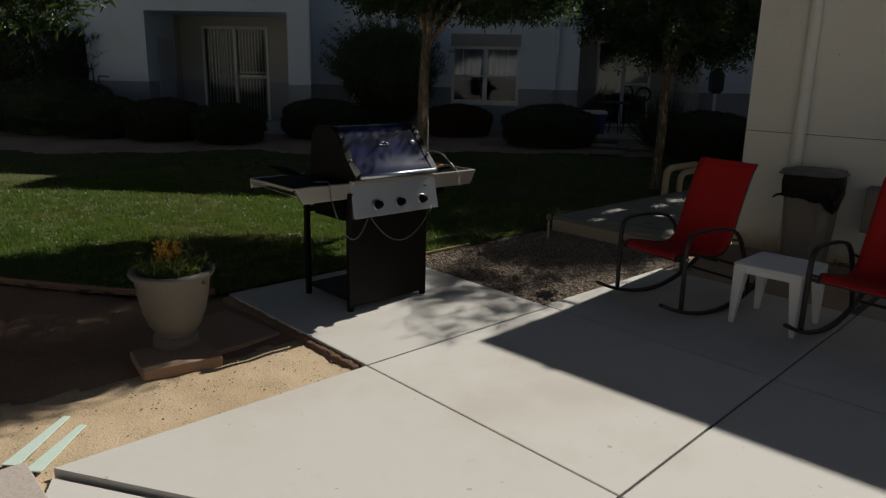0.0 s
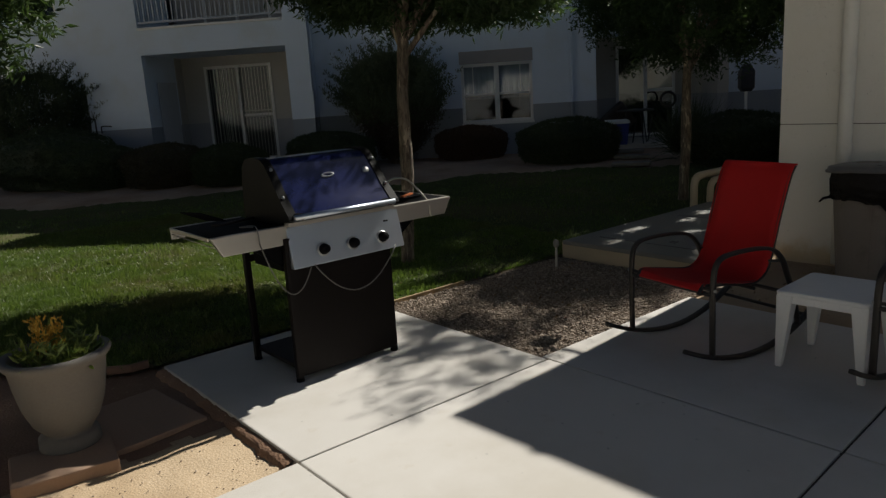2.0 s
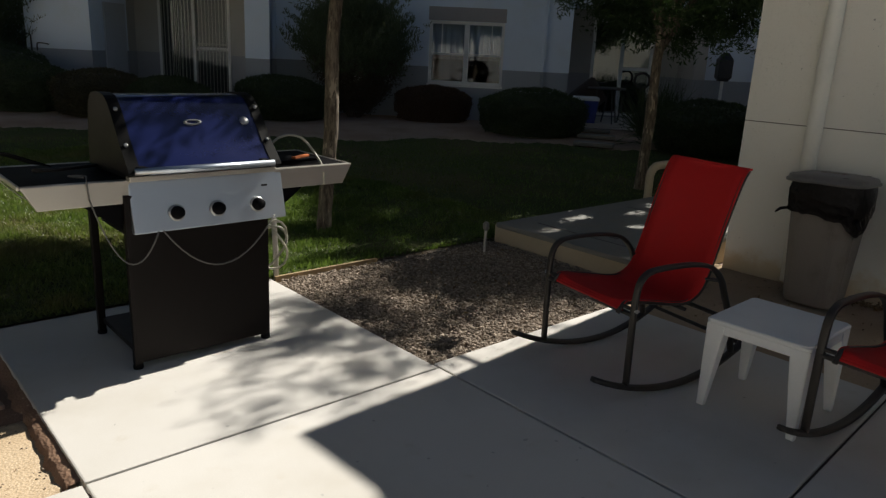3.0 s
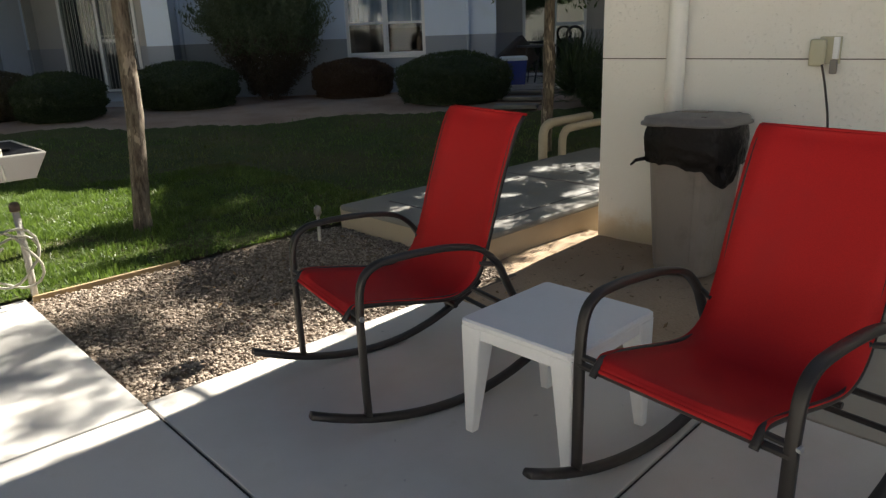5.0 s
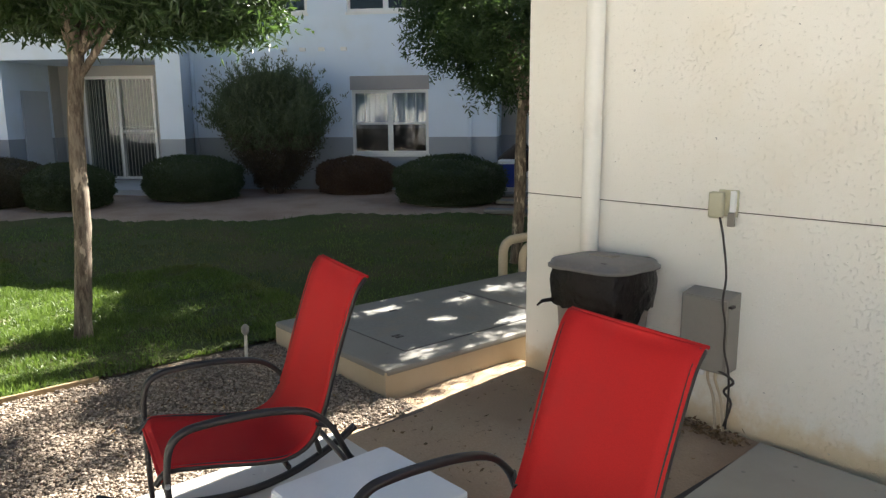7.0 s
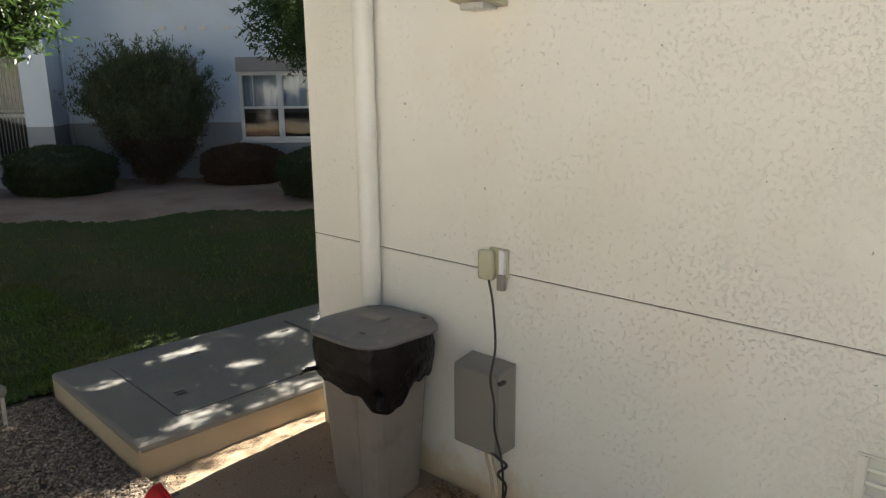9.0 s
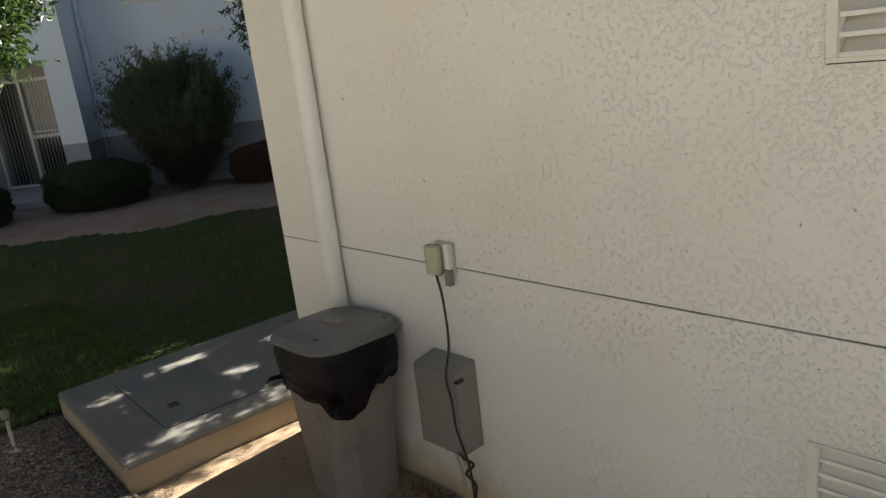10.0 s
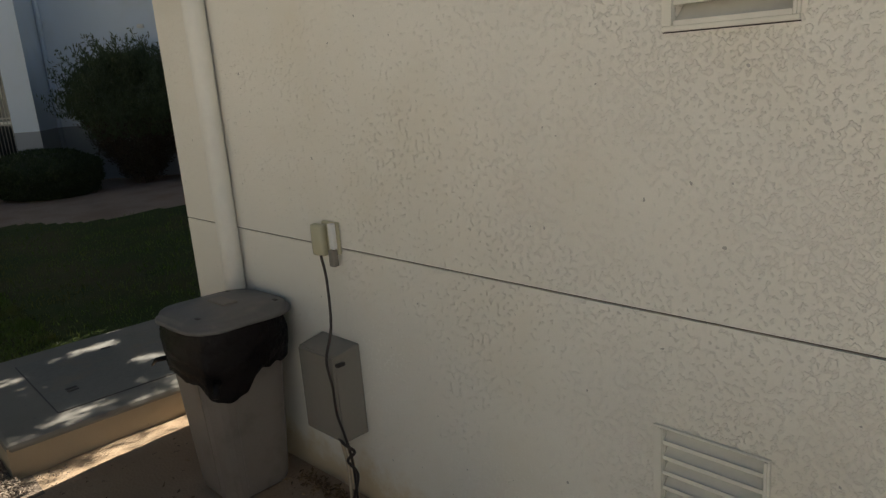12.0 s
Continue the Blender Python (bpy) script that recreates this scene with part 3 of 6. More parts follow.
# ---- the near house: a cream stucco wall with its joint, coping and north end ----
def near_house():
    e = thing("stucco_building", NEAR, "single-storey cream stucco building with a horizontal joint", "building", kind="structure")
    v0, v1 = -0.274 - WALL_END, -0.006 - WALL_END
    z0, z1, z2, z3 = 0.395, 0.76, 1.797, 2.162
    for a, b, c, d in ((-11.7, v0, -0.3, 1.0795), (v1, 0, -0.3, 1.0795), (v0, v1, -0.3, z0), (v0, v1, z1, 1.0795)):
        part("wall_lower", boxed(0, 0.3, a, b, c, d), "wall_cream", e)
    part("wall_joint", boxed(0.008, 9.49, -11.69, -0.008, 1.07, 1.095), "joint", e, "dark recessed joint")
    v0, v1 = -0.2945 - WALL_END, -0.0295 - WALL_END
    for a, b, c, d in ((-11.7, v0, 1.0855, WALL_TOP), (v1, 0, 1.0855, WALL_TOP), (v0, v1, 1.0855, z2), (v0, v1, z3, WALL_TOP)):
        part("wall_upper", boxed(0, 0.3, a, b, c, d), "wall_cream", e)
    part("wall_north", boxed(0.3, 9.5, -0.3, 0, -0.3, 1.0795), "wall_cream", e)
    part("wall_north", boxed(0.3, 9.5, -0.3, 0, 1.0855, WALL_TOP), "wall_cream", e)
    part("wall_south", boxed(0.3, 9.5, -11.7, -11.4, -0.3, WALL_TOP), "wall_cream", e)
    part("wall_east", boxed(9.2, 9.5, -11.4, -0.3, -0.3, WALL_TOP), "wall_cream", e)
    part("coping", boxed(-0.03, 9.53, -11.73, 0.03, WALL_TOP, WALL_TOP + 0.06, 0.01), "roof_cap", e)
    return e


near_house()


def downspout():
    e = thing("downspout", on_wall(2.20), "cream painted round downspout on the stucco wall", "downspout")
    part("pipe", tube([(-0.047, 0, 0.0), (-0.047, 0, 1.2), (-0.047, 0, 2.2), (-0.047, 0, WALL_TOP + 0.02)], 0.105, 0.094, 20), "spout", e, "", True)
    for z in (2.62,):
        part("strap", tube([(-0.047, 0, z), (-0.047, 0, z + 0.03)], 0.112, 0.102, 20), "spout", e)
    return e


downspout()


def louvre_vent(y, z, w, h, pitch, label):
    """A vent let into the wall: stepped frame and sloping slats with bright front lips."""
    e = thing("louvre_vent", on_wall(y, z), label, "vent", "wall vents")
    f = 0.03
    for a0, a1, b0, b1 in ((-w / 2 - 0.014, -w / 2, 0, h), (w / 2, w / 2 + f, 0, h), (-w / 2 - 0.014, w / 2 + f, -0.012, 0), (-w / 2 - 0.014, w / 2 + f, h, h + 0.006)):
        part("frame", boxed(-0.012, -0.001, a0, a1, b0, b1, 0.003), "vent", e)
    for s in (-1, 1):
        part("frame_lip", boxed(-0.018, -0.010, s * (w / 2 + 0.005) - 0.004, s * (w / 2 + 0.005) + 0.004, 0, h, 0.002), "vent", e)
    part("gap", boxed(-0.0025, -0.0005, w / 2 + f + 0.0005, w / 2 + f + 0.003, -0.012, 0.03), "cord", e, "dark gap beside the frame")
    part("gap", boxed(-0.0025, -0.0005, -w / 2 - 0.014, w / 2 + f, -0.0155, -0.0125), "cord", e)
    part("backing", boxed(0.10, 0.105, -w / 2, w / 2, 0, h), "vent_back", e, "shaded duct face")
    n = int(round(h / pitch))
    for i in range(n):
        bm = bmesh.new()
        z0 = i * pitch
        box(bm, -0.012, -0.008, -w / 2 + 0.001, w / 2 - 0.001, z0, z0 + 0.012, 0.001)
        a, b = Vector((-0.010, 0, z0 + 0.004)), Vector((0.042, 0, z0 + 0.047))
        ang = math.atan2(b.x - a.x, b.z - a.z)
        hl = (b - a).length / 2
        box(bm, -0.0012, 0.0012, -w / 2 + 0.001, w / 2 - 0.001, -hl, hl, m=Matrix.Translation((a + b) / 2) @ Matrix.Rotation(ang, 4, "Y"))
        part("slat", bm, "vent", e)
    return e


louvre_vent(-0.162, 1.797, 0.265, 0.365, 0.0456, "cream louvred vent high on the stucco wall")
louvre_vent(-0.14, 0.395, 0.268, 0.365, 0.0456, "cream louvred vent low on the stucco wall")


def wall_lamp():
    e = thing("wall_lamp", on_wall(1.48, 2.145), "beige metal wall lamp with a dull lens", "lamp")
    bm = boxed(-0.15, -0.002, -0.09, 0.09, 0.012, 0.24, 0.008)
    for v in bm.verts:
        if v.co.z < 0.1 and v.co.x < -0.08:
            v.co.z += 0.02
    part("housing", bm, "beige", e)
    part("lens", boxed(-0.12, -0.03, -0.06, 0.06, 0.0, 0.03, 0.006), "shine", e, "grey lens")
    return e


wall_lamp()


def outlet():
    e = thing("outdoor_outlet", on_wall(1.42, 1.12), "beige weatherproof outlet box with an open cover", "outlet")
    part("plate", boxed(-0.018, -0.002, -0.05, 0.05, -0.06, 0.07, 0.006), "beige", e)
    part("cover", boxed(-0.054, -0.018, 0.010, 0.085, -0.07, 0.06, 0.014), "beige", e, "", True)
    part("flap", boxed(-0.04, -0.019, -0.046, -0.02, -0.035, 0.068, 0.004), "white_trim", e, "pale hinged flap")
    part("plug", boxed(-0.046, -0.019, -0.046, -0.014, -0.105, -0.037, 0.006), "box", e, "grey plug adapter")
    pts = curve_through([(-0.06, 0.015, -0.06), (-0.065, -0.012, -0.16), (-0.10, -0.055, -0.33), (-0.15, -0.07, -0.45), (-0.15, -0.09, -0.56), (-0.145, -0.09, -0.68), (-0.13, -0.11, -0.79), (-0.11, -0.11, -0.92), (-0.10, -0.10, -1.10)], 6)
    part("cord", tube(pts, 0.011), "cord", e, "dark hanging cord", True)
    pts = curve_through([(-0.13, -0.06, -0.80), (-0.14, -0.11, -0.81), (-0.11, -0.13, -0.85), (-0.12, -0.09, -0.90), (-0.10, -0.12, -0.96), (-0.12, -0.10, -1.08)], 5)
    part("cord_knot", tube(pts, 0.013), "cord", e, "", True)
    return e


outlet()


def utility_box():
    e = thing("utility_box", on_wall(1.445, 0.300), "grey painted metal utility box on the wall", "utility box")
    bm = boxed(-0.128, -0.002, -0.118, 0.128, 0, 0.395, 0.006)
    for v in bm.verts:
        if v.co.z > 0.3 and v.co.x < -0.08:
            v.co.z -= 0.018
    part("body", bm, "box", e)
    part("door", boxed(-0.137, -0.126, -0.112, 0.122, 0.01, 0.37, 0.004), "box", e)
    part("latch", boxed(-0.128, -0.09, -0.134, -0.114, 0.335, 0.348, 0.002), "cord", e, "rusty latch")
    for y in (0.0, -0.04):
        part("conduit", tube(curve_through([(-0.06, y, 0.0), (-0.06, y, -0.06), (-0.07, y - 0.04, -0.15), (-0.09, y - 0.07, -0.30)], 4), 0.016), "tan_pipe", e, "", True)
    part("cap", lathe([(0.016, -0.04), (0.018, -0.02), (0.016, 0.0)], 12), "white_plastic", e).location = (-0.08, 0.03, 0)
    return e


utility_box()


def flood_lamp():
    e = thing("flood_lamp", pose(6.55, 3.02, 2.37), "white round flood lamp at the wall's corner", "lamp")
    part("arm", tube([(0.06, -0.33, 0.10), (0.04, -0.12, 0.10), (0, 0, 0.06)], 0.035), "white_trim", e)
    m = Matrix.Rotation(radians(35), 4, "Y")
    bm = lathe([(0.03, 0.10), (0.05, 0.07), (0.075, 0.0), (0.078, -0.012), (0.066, -0.010), (0.055, 0.01), (0.01, 0.02)], 24)
    bmesh.ops.transform(bm, matrix=m, verts=bm.verts)
    part("head", bm, "white_trim", e, "", True)
    return e


flood_lamp()


# ---- trash can ----
def rounded_ring(hx, hy, r, n=5):
    out = []
    for cx, cy, a0 in ((hx - r, hy - r, 0), (-hx + r, hy - r, 90), (-hx + r, -hy + r, 180), (hx - r, -hy + r, 270)):
        for k in range(n + 1):
            a = radians(a0 + 90 * k / n)
            out.append((cx + r * math.cos(a), cy + r * math.sin(a)))
    return out


def loft(rows, cap=True):
    """Rounded rectangles stacked: rows of (half x, half y, radius, z)."""
    bm = bmesh.new()
    rings = [[bm.verts.new((x, y, z)) for x, y in rounded_ring(hx, hy, r)] for hx, hy, r, z in rows]
    n = len(rings[0])
    for a, b in zip(rings, rings[1:]):
        for j in range(n):
            bm.faces.new((a[j], a[(j + 1) % n], b[(j + 1) % n], b[j]))
    if cap:
        bm.faces.new(list(reversed(rings[0])))
        bm.faces.new(rings[-1])
    bmesh.ops.recalc_face_normals(bm, faces=bm.faces)
    return bm


def trash_can():
    e = thing("trash_can", pose(6.268, 1.935, -0.03, 0, 0, 2.5) @ Matrix.Diagonal((1.0, 1.0, 1.07, 1)), "taupe plastic trash can with a black liner and grey lid", "trash can")
    part("body", loft([(0.150, 0.150, 0.075, 0.0), (0.158, 0.158, 0.08, 0.012), (0.163, 0.163, 0.08, 0.05), (0.208, 0.208, 0.10, 0.74)]), "can", e, "", False)
    # a shallow flat panel stands proud on each face
    for a in range(4):
        m = Matrix.Rotation(radians(90 * a), 4, "Z") @ Matrix.Translation((0.1625, 0, 0.04)) @ Matrix.Rotation(radians(3.75), 4, "Y")
        bm = boxed(-0.004, 0.004, -0.078, 0.078, 0.01, 0.62, 0.003)
        for v in bm.verts:
            v.co.y *= 1 + 0.3 * v.co.z / 0.62
        bmesh.ops.transform(bm, matrix=m, verts=bm.verts)
        part("panel", bm, "can", e)
    # liner folded over the rim: crumpled, with an uneven lower hem and one hanging lobe
    bm = bmesh.new()
    cols, rows = 144, 22
    grid = []
    for i in range(cols):
        a = 2 * math.pi * i / cols
        ca, sa = math.cos(a), math.sin(a)
        k = 1 / max(abs(ca), abs(sa)) ** 0.42
        lobe = abs((a - radians(243) + math.pi) % (2 * math.pi) - math.pi)
        hem = 0.185 + 0.035 * noise.noise((ca * 1.6, sa * 1.6, 4)) + 0.015 * noise.noise((ca * 6, sa * 6, 1)) + 0.10 * math.exp(-(lobe / 0.46) ** 4) + 0.03 * math.exp(-(lobe - 0.75) ** 2 / 0.06)
        line = []
        for j in range(rows):
            t = j / (rows - 1)
            slack = 0.35 + 0.65 * t
            r = (0.231 + 0.010 * math.sin(math.pi * t)) * k
            r += slack * (0.010 * noise.noise((ca * 2.2 + t * 1.5, sa * 2.2, t * 5.0)) + 0.006 * abs(noise.noise((ca * 7, sa * 7, t * 9 + ca))) + 0.003 * noise.noise((ca * 16, sa * 16, t * 16)))
            line.append(bm.verts.new((r * ca, r * sa, 0.752 - hem * t)))
        grid.append(line)
    for i in range(cols):
        for j in range(rows - 1):
            bm.faces.new((grid[i][j], grid[(i + 1) % cols][j], grid[(i + 1) % cols][j + 1], grid[i][j + 1]))
    bmesh.ops.recalc_face_normals(bm, faces=bm.faces)
    part("liner", bm, "bag", e, "black plastic liner folded over the rim", True)
    for pts in ([(-0.19, 0.18, 0.585), (-0.225, 0.225, 0.575), (-0.235, 0.25, 0.55)], [(-0.16, -0.21, 0.57), (-0.20, -0.25, 0.52)]):
        part("liner_knot", tube(pts, 0.035, 0.02, taper=[1.0, 0.9, 0.5][:len(pts)]), "bag", e, "", True)
    lid = part("lid", loft([(0.240, 0.240, 0.13, 0.736), (0.247, 0.247, 0.135, 0.739), (0.247, 0.247, 0.135, 0.752), (0.240, 0.240, 0.13, 0.755), (0.235, 0.235, 0.128, 0.757), (0.231, 0.231, 0.125, 0.772), (0.224, 0.224, 0.12, 0.778), (0.14, 0.14, 0.08, 0.790), (0.05, 0.05, 0.03, 0.792)]), "lid", e, "grey domed lid", True)
    lid.matrix_local = Matrix.Translation((0, 0, 0.006)) @ Matrix.Rotation(radians(1.6), 4, "Y") @ Matrix.Rotation(radians(-1.2), 4, "X")
    part("grip", boxed(-0.035, 0.035, -0.075, 0.075, 0.786, 0.799, 0.005), "can", lid)
    for x, y, z in ((-0.175, -0.12, 0.7795), (0.12, 0.17, 0.7795), (0.17, -0.15, 0.7785)):
        part("slot", boxed(x - 0.009, x + 0.009, y - 0.014, y + 0.014, z - 0.008, z + 0.006, 0.002), "cord", lid, "dark slot")
    return e


trash_can()


# ---- concrete pad with hatch covers ----
def concrete_pad():
    e = thing("concrete_pad", pose(0, 0, 0), "weathered raised concrete pad with inset hatch covers", "concrete pad")
    part("footing", boxed(5.493, 8.497, 2.833, 4.157, -0.12, 0.122), "pad_side", e, "sand-stained concrete side with bounce light in its colour")
    part("slab", boxed(5.49, 8.5, 2.83, 4.16, 0.09, 0.14, 0.022), "pad", e)
    part("hatch_cover", boxed(5.78, 7.02, 3.03, 3.96, 0.12, 0.145, 0.003), "hatch", e, "grey hatch cover")
    part("hatch_cover", boxed(7.05, 8.24, 3.03, 3.96, 0.12, 0.145, 0.003), "hatch", e)
    for x, y in ((5.89, 3.26), (5.89, 3.30), (6.24, 3.81), (6.89, 3.75), (7.34, 3.45), (7.54, 3.7), (7.66, 3.24)):
        part("lifting_slot", boxed(x, x + 0.06, y, y + 0.022, 0.144, 0.148, 0.001), "cord", e, "dark slot")
    for x0, x1, y0, y1 in ((5.774, 5.782, 3.03, 3.96), (5.78, 8.24, 3.022, 3.030), (7.02, 7.05, 3.03, 3.96)):
        part("seam", boxed(x0, x1, y0, y1, 0.1405, 0.1425), "cord", e, "dark seam")
    return e


concrete_pad()


def u_pipe():
    e = thing("standpipe", pose(7.86, 4.27, -0.02), "tan painted u-shaped standpipe in the lawn", "pipe")
    for off, w in ((0.0, 0.085), (0.13, 0.075)):
        pts = curve_through([(off, 0.02 * off, -0.05), (off, 0, 0.25), (off + 0.01, 0, 0.37), (off + 0.07, 0, 0.43), (off + 0.2, 0.01, 0.44), (0.75, 0.02, 0.44)], 5)
        if off:
            pts = [p - Vector((0, 0.12, 0.05)) for p in pts]
        part("pipe", tube(pts, w, seg=12), "tan_pipe", e, "", True)
    return e


u_pipe()


# ---- the sling rocking chairs ----
def rocking_chair(label):
    e = thing("rocking_chair", pose(0, 0, 0), label, "chair", "red rocking chairs")
    W = 0.292

    def rocker_z(x):
        return 0.014 + (x + 0.01) ** 2 / (2.1 if x > 0 else 1.55)
    for s in (-1, 1):
        y = s * W
        xs = [0.52 - 1.05 * i / 16 for i in range(17)]
        part("rocker", tube([(x, y, rocker_z(x)) for x in xs], 0.036, 0.024, 10, True), "bronze", e, "", True)
        frame_pts = [(0.325, y, rocker_z(0.325)), (0.325, y, 0.27), (0.322, y, 0.46), (0.305, y, 0.550), (0.262, y, 0.588), (0.20, y, 0.598), (0.10, y, 0.599), (-0.03, y, 0.590), (-0.14, y, 0.562), (-0.215, y, 0.495), (-0.262, y, 0.40), (-0.315, y, 0.28), (-0.365, y, rocker_z(-0.365))]
        part("arm_frame", tube(curve_through(frame_pts, 5), 0.032, 0.021, 10, True), "bronze", e, "", True)
        rail = [(0.352, s * 0.224, 0.400), (0.328, s * 0.224, 0.428), (0.300, s * 0.224, 0.44), (0.18, s * 0.224, 0.423), (0.0, s * 0.224, 0.388), (-0.10, s * 0.224, 0.385), (-0.175, s * 0.224, 0.43), (-0.222, s * 0.224, 0.535), (-0.285, s * 0.224, 0.735), (-0.355, s * 0.224, 0.92), (-0.395, s * 0.224, 0.98)]
        part("side_rail", tube(curve_through(rail, 5), 0.022, 0.022, 8), "bronze", e, "", True)
        part("rail_bracket", tube([(-0.19, s * 0.224, 0.48), (-0.235, s * W, 0.485)], 0.018), "bronze", e)
        part("rail_bracket", tube([(0.322, s * 0.224, 0.43), (0.325, s * W, 0.43)], 0.018), "bronze", e)
        part("bolt", tube([(0.325, s * (W + 0.012), 0.43), (0.325, s * (W + 0.022), 0.43)], 0.018), "shine", e, "bright bolt head")
    part("front_bar", tube([(0.325, -W, 0.405), (0.325, W, 0.405)], 0.022), "bronze", e)
    part("rear_bar", tube([(-0.315, -W, 0.28), (-0.315, W, 0.28)], 0.022), "bronze", e)
    part("rocker_bar", tube([(-0.45, -W, 0.125), (-0.45, W, 0.125)], 0.02), "bronze", e)
    part("seat_bar", tube([(-0.08, -0.224, 0.345), (-0.08, 0.224, 0.345)], 0.02), "bronze", e)
    prof = curve_through([(0.335, 0, 0.415), (0.330, 0, 0.433), (0.300, 0, 0.452), (0.18, 0, 0.433), (0.0, 0, 0.397), (-0.09, 0, 0.395), (-0.16, 0, 0.437), (-0.21, 0, 0.54), (-0.273, 0, 0.735), (-0.342, 0, 0.92), (-0.382, 0, 0.983), (-0.405, 0, 0.988)], 5)
    bm = bmesh.new()
    cols = 9
    rows_ = []
    for i, p in enumerate(prof):
        t = i / (len(prof) - 1)
        line = []
        for j in range(cols):
            u = -1 + 2 * j / (cols - 1)
            sag = (1 - u * u) * 0.022 * min(1.0, t / 0.16, (1 - t) / 0.12)
            nx = prof[min(i + 1, len(prof) - 1)] - prof[max(i - 1, 0)]
            nrm = Vector((nx.z, 0, -nx.x)).normalized()
            q = p + nrm * (-sag) * (-1 if nrm.z > 0 else 1) * -1
            line.append(bm.verts.new((q.x, u * 0.233, q.z)))
        rows_.append(line)
    for a, b in zip(rows_, rows_[1:]):
        for j in range(cols - 1):
            bm.faces.new((a[j], a[j + 1], b[j + 1], b[j]))
    bmesh.ops.recalc_face_normals(bm, faces=bm.faces)
    bmesh.ops.solidify(bm, geom=bm.faces[:], thickness=0.003)
    sling = part("sling", bm, "red", e, "red woven sling seat and back", True)
    part("hem", tube([(0.335, -0.233, 0.415), (0.335, 0.233, 0.415)], 0.012), "red", sling)
    part("hem", tube([(-0.404, -0.233, 0.986), (-0.404, 0.233, 0.986)], 0.010), "red", sling)
    return e


chair = rocking_chair("red sling rocking chair with a bronze metal frame")
copy_thing(chair, pose(4.460, 0.812, 0.0, 0, 0, 174.9) @ pose(0, 0, 0, 0, -0.3, 0))
chair.matrix_world = pose(4.315, 2.035, 0, 0, 0, 168.8) @ pose(0, 0, 0, 0, 1.1, 0)


# ---- white resin side table ----
def side_table():
    e = thing("side_table", pose(4.403, 1.393, 0, 0, 0, 1.5) @ Matrix.Diagonal((1.0, 1.0, 1.04, 1)), "square white resin side table between the rocking chairs", "table")
    part("tabletop", loft([(0.222, 0.215, 0.02, 0.372), (0.226, 0.219, 0.022, 0.378), (0.226, 0.219, 0.022, 0.388), (0.219, 0.212, 0.02, 0.394)]), "white_plastic", e)
    for sx in (-1, 1):
        part("apron", boxed(sx * 0.211 - 0.006, sx * 0.211 + 0.006, -0.17, 0.17, 0.335, 0.375, 0.003), "white_plastic", e)
        part("apron", boxed(-0.17, 0.17, sx * 0.204 - 0.006, sx * 0.204 + 0.006, 0.335, 0.375, 0.003), "white_plastic", e)
    for sx in (-1, 1):
        for sy in (-1, 1):
            bm = boxed(-0.03, 0.03, -0.03, 0.03, 0, 0.375, 0.007)
            for v in bm.verts:
                up = v.co.z / 0.375
                k = 0.52 + 0.35 * up + 0.55 * up ** 4
                v.co.x, v.co.y = v.co.x * k + sx * (0.203 - 0.022 * up ** 3), v.co.y * k + sy * (0.196 - 0.022 * up ** 3)
            part("leg", bm, "white_plastic", e)
    return e


side_table()


